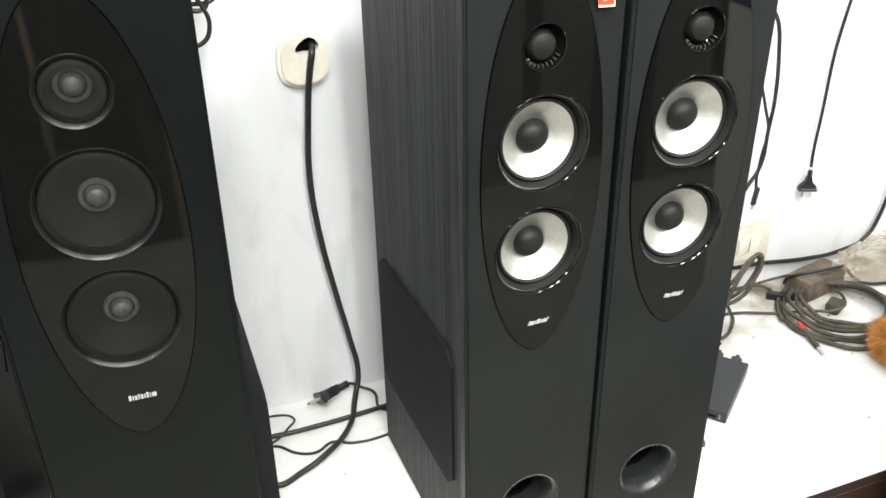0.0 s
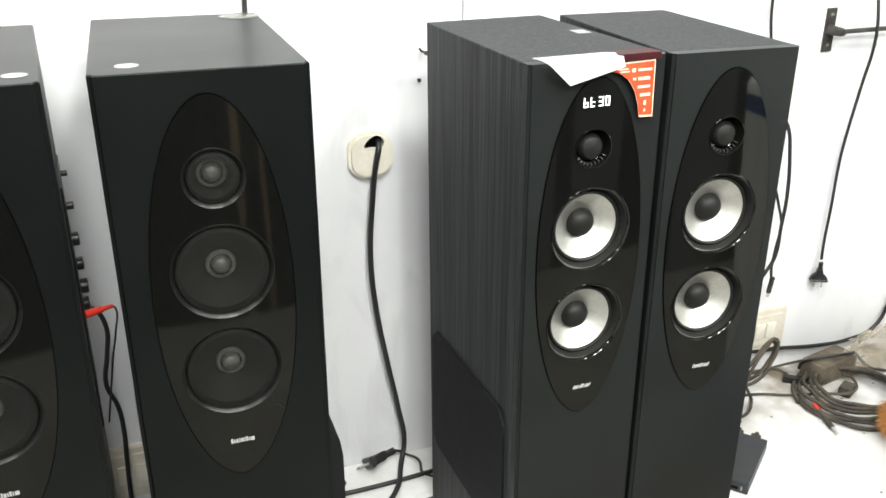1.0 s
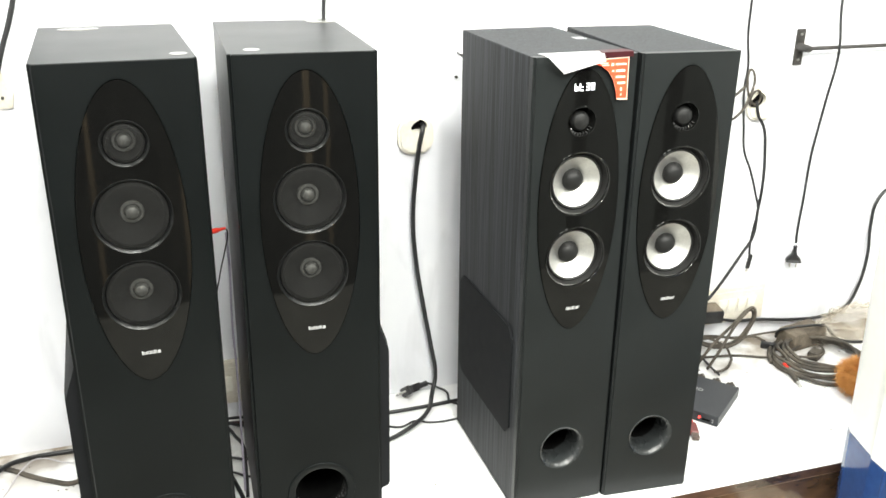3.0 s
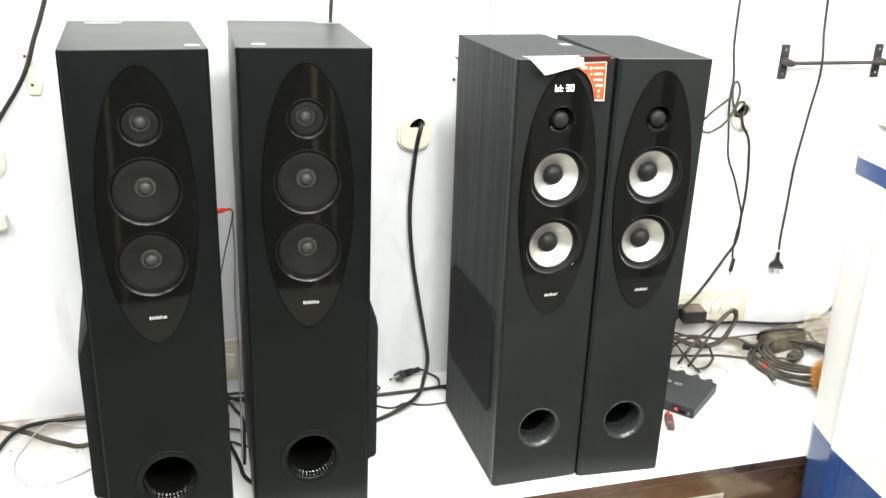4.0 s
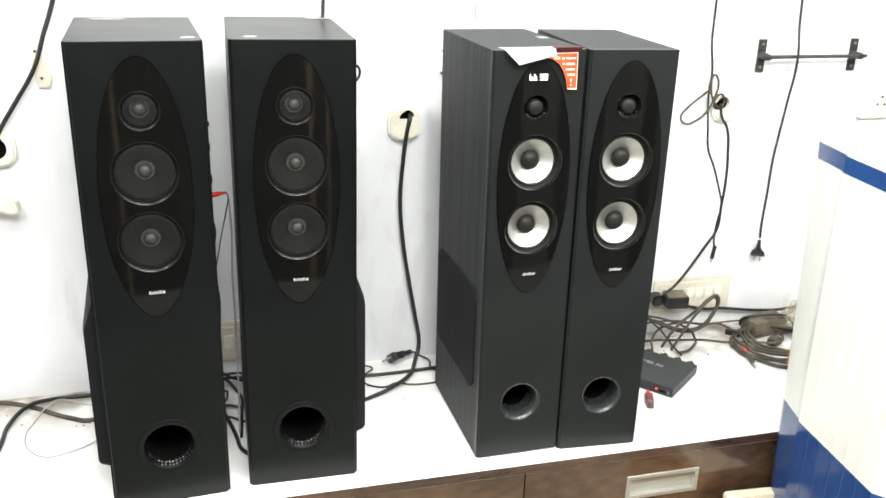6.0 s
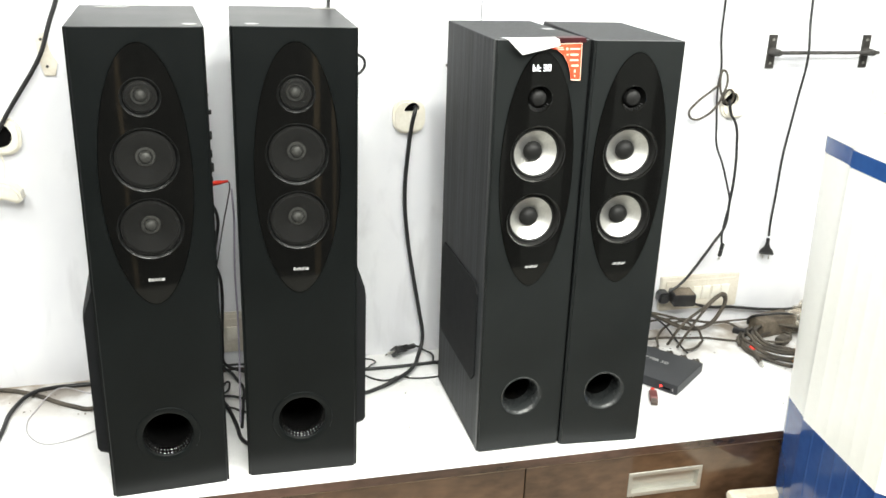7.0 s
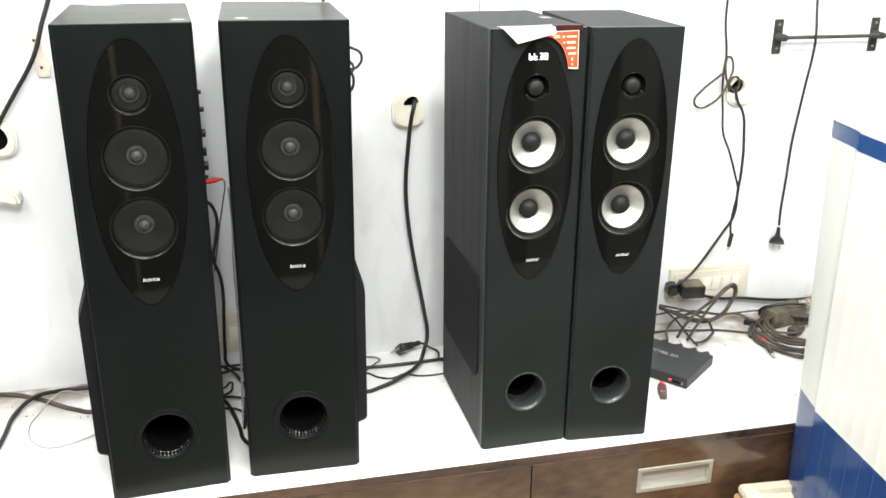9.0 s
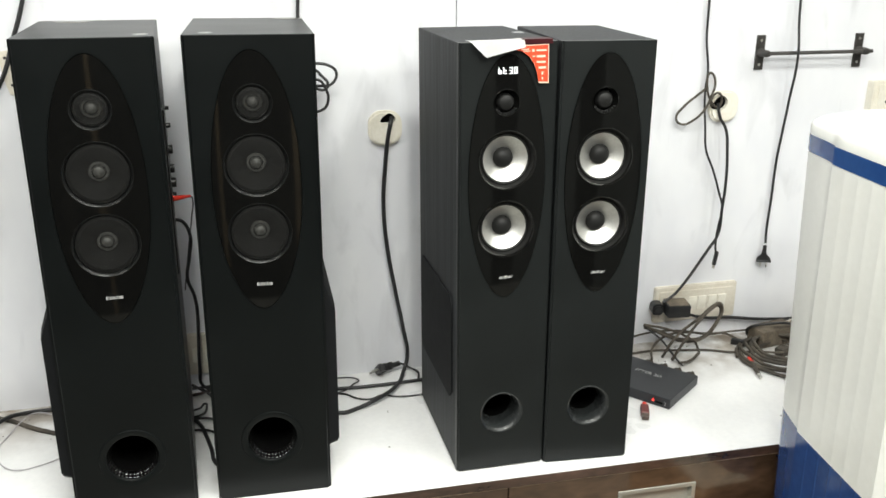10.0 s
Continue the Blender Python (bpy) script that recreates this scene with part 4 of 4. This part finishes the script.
cable("left_cable", [(-0.74, 0.87, Z), (-0.703, 1.014, Z), (-0.69, 1.114, Z), (-0.687, 1.187, Z), (-0.681, 1.284, Z + 0.002), (-0.646, 1.341, Z + 0.012), (-0.597, 1.376, Z + 0.004), (-0.557, 1.386, Z), (-0.513, 1.386, Z), (-0.38, 1.38, Z)], 0.0056, CABLE,
      "thick black cable crossing the counter", "cable")
cable("thin_wire", [(-0.42, 1.34, Z - 0.003), (-0.508, 1.342, Z - 0.003), (-0.582, 1.355, Z + 0.012), (-0.604, 1.333, Z + 0.008), (-0.628, 1.281, Z - 0.003), (-0.639, 1.215, Z - 0.003), (-0.61, 1.138, Z - 0.003), (-0.575, 1.113, Z - 0.003),
                    (-0.533, 1.121, Z - 0.003), (-0.477, 1.155, Z - 0.003), (-0.43, 1.2, Z - 0.003)], 0.0015, CLEAR_WIRE, "thin pale grey wire looped on the counter", "wire")
cable("gap_cord", [(-0.2, 1.33, 1.06), (-0.179, 1.36, 1.041), (-0.167, 1.36, 1.006), (-0.173, 1.36, 0.954), (-0.183, 1.36, 0.895), (-0.17, 1.36, 0.847), (-0.167, 1.36, 0.792), (-0.17, 1.36, 0.737), (-0.174, 1.36, 0.639),
                   (-0.172, 1.36, 0.6), (-0.141, 1.36, 0.578), (-0.09, 1.37, Z)], 0.0042, CABLE, "black power cord down between two speakers", "cord")
cable("grey_wire", [(-0.13, 1.19, 1.13), (-0.128, 1.2, 1.047), (-0.132, 1.2, 0.939), (-0.131, 1.19, 0.797), (-0.134, 1.17, 0.647), (-0.138, 1.12, Z)], 0.0024, GREY_WIRE, "lilac-grey wire beside a black speaker", "wire")
for pts, r, mat, label in (
        ([(-0.26, 1.36, Z + 0.01), (-0.182, 1.371, Z + 0.012), (-0.158, 1.378, Z + 0.014), (-0.125, 1.382, Z + 0.01), (-0.05, 1.37, Z)], 0.0042, WINE, "dark red-brown cord crossing between two speakers"),
        ([(-0.26, 1.38, Z + 0.02), (-0.182, 1.385, Z + 0.022), (-0.125, 1.39, Z + 0.02), (-0.05, 1.38, Z + 0.01)], 0.0036, CABLE, "black cord crossing between two speakers"),
        ([(-0.24, 1.33, Z), (-0.18, 1.304, Z + 0.004), (-0.166, 1.313, Z + 0.012), (-0.161, 1.295, Z + 0.01), (-0.171, 1.272, Z + 0.004), (-0.24, 1.28, Z)], 0.003, CABLE, "black cord bent into a loop between two speakers"),
        ([(-0.24, 1.26, Z), (-0.177, 1.253, Z + 0.004), (-0.154, 1.244, Z + 0.006), (-0.126, 1.236, Z + 0.002), (-0.05, 1.24, Z)], 0.0032, CABLE, "black cord crossing between two speakers"),
        ([(-0.25, 1.33, Z), (-0.19, 1.255, Z), (-0.174, 1.22, Z + 0.002), (-0.158, 1.16, Z + 0.002), (-0.146, 1.104, Z), (-0.134, 1.04, Z), (-0.09, 0.99, Z)], 0.0048, CABLE, "thick black cord running under a speaker"),
        ([(-0.24, 1.21, Z), (-0.172, 1.197, Z + 0.002), (-0.153, 1.184, Z + 0.006), (-0.128, 1.171, Z), (-0.05, 1.17, Z)], 0.0028, CABLE, "thin black wire crossing between two speakers"),
        ([(-0.2, 1.39, Z + 0.03), (-0.156, 1.363, Z + 0.012), (-0.141, 1.335, Z + 0.004), (-0.127, 1.3, Z), (-0.128, 1.22, Z), (-0.135, 1.1, Z)], 0.004, CABLE, "black cord along a speaker's foot")):
    cable("crossing_cord", pts, r, mat, label, "cord")

# ---- the video splitter and its cables ----
SPLIT = pose(1.002, 1.052, TABLE + 0.001, 0, 0, -51)
split = thing("video_splitter", "flat dark grey metal video splitter box with a lit red light", "splitter box", SPLIT)
part("case", box(-0.2, 0.0, 0.0, 0.178, 0.0, 0.028, 0.0015, 1), material("dark_grey_metal_case", (0.028, 0.03, 0.035), (0.042, 0.045, 0.05), 0.45, metal=0.3, scale=20, fine=300, bump=0.06), split)
letters = text_mesh("ITTER 3D", 0.019)
bmesh.ops.rotate(letters, verts=letters.verts, cent=(0, 0, 0), matrix=Matrix.Rotation(radians(-90), 3, "X"))
part("lettering", letters, MARK, split, "pale printed lettering", pose(-0.112, 0.107, 0.0285))
part("lettering", text_mesh("2", 0.012), MARK, split, "", pose(-0.013, -0.0003, 0.012))
part("led", lathe([(0.0028, 0), (0.0022, -0.0018), (0, -0.0024)], 16), LED_RED, split, "lit red light", pose(-0.047, 0.0, 0.014))
part("port", box(-0.04, -0.02, -0.0004, 0.0002, 0.008, 0.014), HOLLOW, split, "dark port")
for k, x in enumerate((-0.028, -0.066, -0.108, -0.152)):
    plug = thing("video_plug", "black video plug in the splitter's back", "plug", SPLIT @ pose(x, 0.1785, 0.015), "video plugs")
    part("body", box(-0.0105, 0.0105, 0.0005, 0.024, -0.0055, 0.0055, 0.002, 1), DUSTY, plug)
    part("neck", box(-0.004, 0.004, 0.0242, 0.034, -0.004, 0.004, 0.0015, 1), DUSTY, plug)
usb = thing("red_connector", "dark red cable connector lying on the counter", "connector", pose(0.93, 1.044, TABLE + 0.008, 0, 0, -22) @ Matrix.Scale(1.3, 4))
part("body", box(-0.008, 0.008, -0.01, 0.024, -0.006, 0.006, 0.002, 1), DARK_RED, usb)
part("shell", box(-0.0065, 0.0065, -0.024, -0.0102, -0.004, 0.004), PIN_DULL, usb, "tarnished metal shell")
part("neck", box(-0.004, 0.004, 0.0242, 0.036, -0.004, 0.004, 0.001, 1), RED, usb)
for k, pts in enumerate((
        [(1.113, 1.322, 0.562), (1.138, 1.300, 0.632), (1.230, 1.340, 0.667), (1.286, 1.360, 0.695), (1.302, 1.360, 0.699), (1.313, 1.360, 0.680), (1.298, 1.355, 0.642), (1.260, 1.350, 0.600), (1.205, 1.360, 0.586), (1.143, 1.380, 0.604), (1.082, 1.390, 0.637)],
        [(1.132, 1.298, 0.562), (1.156, 1.290, 0.615), (1.225, 1.330, 0.662), (1.278, 1.355, 0.688), (1.305, 1.370, 0.687), (1.316, 1.372, 0.671), (1.305, 1.375, 0.629), (1.272, 1.380, 0.587), (1.215, 1.390, 0.578), (1.132, 1.400, 0.610), (1.089, 1.400, 0.624)],
        [(1.088, 1.400, 0.634), (1.159, 1.375, 0.621), (1.197, 1.340, 0.610), (1.247, 1.363, 0.562), (1.214, 1.311, 0.562), (1.172, 1.281, 0.562), (1.143, 1.278, 0.562)],
        [(1.07, 1.3, 0.57), (1.1, 1.36, 0.575), (1.16, 1.4, 0.59), (1.24, 1.41, 0.59), (1.3, 1.405, 0.58), (1.36, 1.41, 0.575), (1.4, 1.405, Z)],
        [(1.0, 1.37, Z), (1.122, 1.38, Z), (1.187, 1.367, Z), (1.269, 1.352, Z), (1.339, 1.321, Z), (1.401, 1.285, Z + 0.012), (1.462, 1.262, Z + 0.014), (1.513, 1.292, Z + 0.01), (1.52, 1.34, Z + 0.01), (1.464, 1.334, Z + 0.012), (1.4, 1.3, Z + 0.016)],
        [(1.088, 1.400, 0.628), (1.111, 1.360, 0.613), (1.158, 1.371, 0.562), (1.149, 1.309, 0.562), (1.146, 1.261, 0.562)],
        [(1.0, 1.405, 0.58), (1.1, 1.41, 0.6), (1.2, 1.41, 0.6), (1.3, 1.412, 0.58), (1.42, 1.42, 0.575), (1.55, 1.425, 0.57)])):
    cable("video_cable", pts, (0.0042, 0.0042, 0.0038, 0.0036, 0.0034, 0.003, 0.003)[k], DUSTY if k != 5 else CABLE, "dusty dark video cable curling off the splitter" if k < 3 else "dusty dark cable lying along the wall")

# coil of cable, its adapter, bag and duster
rng = random.Random(11)
for k in range(6):
    pts = []
    a0 = rng.uniform(0, 6.28)
    for i in range(15):
        a = a0 + 2 * math.pi * i / 14 * 1.02
        pts.append((1.475 + (0.138 - 0.009 * k) * math.cos(a) + rng.uniform(-0.006, 0.006), 1.262 + (0.132 - 0.009 * k) * math.sin(a) + rng.uniform(-0.006, 0.006), Z + 0.006 * k + rng.uniform(0, 0.004)))
    cable("coiled_cable", pts, 0.0052, DUSTY, "dusty dark cable coiled on the counter")
lead = thing("audio_lead", "dark audio lead with a red band and metal tip", "plug", pose(1.333, 1.175, TABLE + 0.008, 0, 0, -14))
part("body", tube([(0, 0.062, 0.004), (0, 0.0, 0)], 0.0062, 2, False), DUSTY, lead)
part("band", tube([(0, 0.062, 0.004), (0, 0.085, 0.006)], 0.0066, 2, False), RED, lead, "red band")
part("tip", tube([(0, 0.0, 0), (0, -0.022, -0.001)], 0.0045, 2, False), STEEL, lead, "metal tip")
brick = thing("power_brick", "dusty brown power brick on the counter", "adapter", pose(1.5, 1.375, TABLE, 0, 0, 12))
part("body", box(-0.07, 0.07, -0.035, 0.035, 0.0, 0.055, 0.01, 2), DUST_TOP, brick)
cable("brick_cord", [(1.43, 1.4, 0.57), (1.42, 1.38, 0.6), (1.46, 1.35, 0.622), (1.53, 1.345, 0.62), (1.58, 1.37, 0.595), (1.6, 1.35, 0.57), (1.65, 1.33, Z), (1.9, 1.36, Z)], 0.004, CABLE, "black cord lying over a power brick", "cord")
small = thing("small_plug", "small dark plug among the cables", "plug", pose(1.478, 1.285, TABLE, 0, 0, 30))
part("body", box(-0.022, 0.022, -0.016, 0.016, 0.0, 0.026, 0.006, 2), DUSTY, small)
grip = thing("cable_plug", "dark plug end lying by the wall", "plug", pose(1.395, 1.37, TABLE, 0, 0, -40))
part("body", box(-0.03, 0.03, -0.01, 0.01, 0.0, 0.018, 0.004, 2), CABLE, grip)
part("prongs", join(box(0.0302, 0.045, -0.007, -0.003, 0.006, 0.012), box(0.0302, 0.045, 0.003, 0.007, 0.006, 0.012)), CABLE, grip)

bm = bmesh.new()
bmesh.ops.create_icosphere(bm, subdivisions=5, radius=1)
for v in bm.verts:
    fold = abs(noise.noise(v.co * 2.1)) * 0.55 + abs(noise.noise(v.co * 4.6 + Vector((3, 1, 2)))) * 0.4 + abs(noise.noise(v.co * 10.0)) * 0.14
    c = v.co * (0.7 + fold)
    v.co = (c.x * 0.15, c.y * 0.048, max(c.z, -0.42) * 0.07 + 0.0296)
bag = part("plastic_bag", bm, BAG, None, "crumpled clear plastic bag against the wall", pose(1.69, 1.38, TABLE, 0, 0, 4), smooth=20)
tagged(bag, "", "bag")

duster = thing("fibre_duster", "orange-brown fluffy fibre duster lying on the counter", "duster", pose(1.45, 1.08, TABLE))
rng = random.Random(3)
verts, faces = [], []
for k in range(7000):
    d = Vector((rng.gauss(0, 1), rng.gauss(0, 1), rng.gauss(0, 1))).normalized()
    p0 = Vector((0.034 * d.x, 0.044 * d.y, 0.054 + 0.034 * d.z))
    length = rng.uniform(0.012, 0.034) * (1 + 0.35 * noise.noise(d * 3))
    side = d.cross(Vector((rng.gauss(0, 1), rng.gauss(0, 1), rng.gauss(0, 1)))).normalized() * 0.0005
    p1 = p0 + d * length * 0.6 + side * 3
    p2 = p0 + d * length + side * rng.uniform(-22, 22) + Vector((0, 0, -0.006))
    for p in (p0, p1, p2):
        p.z = max(p.z, 0.001)
    n = len(verts)
    verts += [p0 - side, p0 + side, p1 + side, p1 - side, p2]
    faces += [(n, n + 1, n + 2, n + 3), (n + 3, n + 2, n + 4)]
me = bpy.data.meshes.new("fibre_tuft")
me.from_pydata([tuple(v) for v in verts], [], faces)
me.materials.append(FUR)
fib = new("fibre_tuft", me)
fib.parent = duster
bm = bmesh.new()
bmesh.ops.create_icosphere(bm, subdivisions=3, radius=1)
for v in bm.verts:
    c = v.co * (0.9 + 0.2 * noise.noise(v.co * 4))
    v.co = (c.x * 0.034, c.y * 0.044, 0.054 + c.z * 0.034)
part("core", bm, FUR, duster)
part("handle", tube([(0.03, 0, 0.05), (0.3, 0.05, 0.012)], 0.008, 2, False), TAN, duster, "plain wooden handle")

# specks of dirt on the counter
rng = random.Random(21)
bits = []
spots = [(1.392, 1.138), (0.266, 1.032), (1.268, 0.964), (1.41, 1.22), (0.29, 1.2), (-0.62, 1.37), (-0.7, 1.33)] + [(rng.uniform(1.1, 1.7), rng.uniform(1.26, 1.43)) for _ in range(18)] + [(rng.uniform(-0.8, -0.45), rng.uniform(1.2, 1.41)) for _ in range(16)]
for x, y in spots:
    r = rng.uniform(0.0008, 0.0022)
    bits.append(box(x - r, x + r * 1.4, y - r * 0.7, y + r * 0.7, TABLE + 0.0002, TABLE + 0.0016))
tagged(part("dirt_specks", join(*bits), DUST_TOP, None, "dark specks of dirt scattered on the counter"), "", "dirt", "", "stuff")


# ---- the air cooler ----
U, N = Vector((-0.1, -0.995, 0)), Vector((-0.995, 0.1, 0))


def cooler_plan(z):
    """Plan outline at height z: (along the side towards the aisle, outwards), from the far back corner round."""
    f = (z - 0.69) / 0.61
    s0, n0 = -0.128 + 0.012 * f, -0.022 + 0.004 * f
    flare = 0.028 * f
    pts = [(s0 + 0.004, -0.40 - flare), (s0 - 0.004, -0.12 + flare), (s0, n0 - 0.03 + flare), (s0 + 0.012, n0 - 0.006 + flare), (s0 + 0.03, n0 + 0.002 + flare), (-0.035 + 0.03 * f, -0.01 + flare), (-0.006 + 0.03 * f, -0.006 + flare), (0.0 + 0.03 * f, 0.0 + flare)]
    for k in range(1, 6):
        s = 0.0 + 0.03 * f + 0.045 * k
        pts += [(s - 0.004, flare + 0.0), (s - 0.002, flare + 0.001), (s + 0.002, flare + 0.001), (s + 0.004, flare + 0.0)]
    end = 0.03 * f + 0.275
    pts += [(end, flare), (end + 0.03, flare - 0.03), (end + 0.04, flare - 0.2), (end + 0.03, -0.38 - flare), (end, -0.41 - flare)]
    return pts


P0 = Vector((1.106, 0.683, 0))


def cooler_shell(heights, ribs=1.0):
    bm = bmesh.new()
    rings = []
    for h in heights:
        z, grow = h if isinstance(h, tuple) else (h, 0.0)
        ring = []
        for s, n in cooler_plan(z):
            flat = 0.028 * (z - 0.69) / 0.61
            if n > flat:
                n = flat + (n - flat) * ribs
            cs, cn = 0.12, -0.2
            s, n = s + (cs - s) * -grow * 2.2, n + (cn - n) * -grow * 4.0
            ring.append(bm.verts.new(P0 + U * s + N * n + Vector((0, 0, z))))
        rings.append(ring)
    for a, b in zip(rings, rings[1:]):
        for k in range(len(a)):
            m = (k + 1) % len(a)
            bm.faces.new((a[k], a[m], b[m], b[k]))
    bm.faces.new(rings[0])
    bm.faces.new(rings[-1])
    return bm


cooler = thing("air_cooler", "tall off-white and blue plastic air cooler with ribbed sides", "air cooler")
part("base", cooler_shell([(0.0, -0.01), 0.06, 0.3, 0.686]), COOLER_BLUE, cooler, "glossy blue ribbed lower body", smooth=9)
part("body", cooler_shell([0.6865, 0.9, 1.1, 1.287], ribs=0.3), COOLER_WHITE, cooler, "off-white ribbed upper body", smooth=40)
part("band", cooler_shell([(1.2873, 0.001), (1.322, 0.001)], ribs=0.0), COOLER_BLUE, cooler, "dark blue band")
part("lid", cooler_shell([(1.3223, 0.0), (1.342, 0.0), (1.35, -0.006), (1.36, -0.025), (1.372, -0.08), (1.38, -0.15)], ribs=0.0), COOLER_WHITE, cooler, "white lid with rounded edges", smooth=50)

# packing box between counter and cooler
crate = thing("packing_box", "cream packing box with tan cardboard sides on the floor", "box", pose(1.02, 0.812, 0, 0, 0, -4))
part("carton", box(0.0, 0.3, -0.36, 0.0, 0.0, 0.395, 0.006, 1), TAN, crate, "tan cardboard side")
part("liner", carve(box(0.004, 0.296, -0.356, -0.004, 0.3952, 0.425, 0.012, 2), box(0.04, 0.26, -0.31, -0.04, 0.41, 0.5)), FOAM, crate, "cream moulded top")
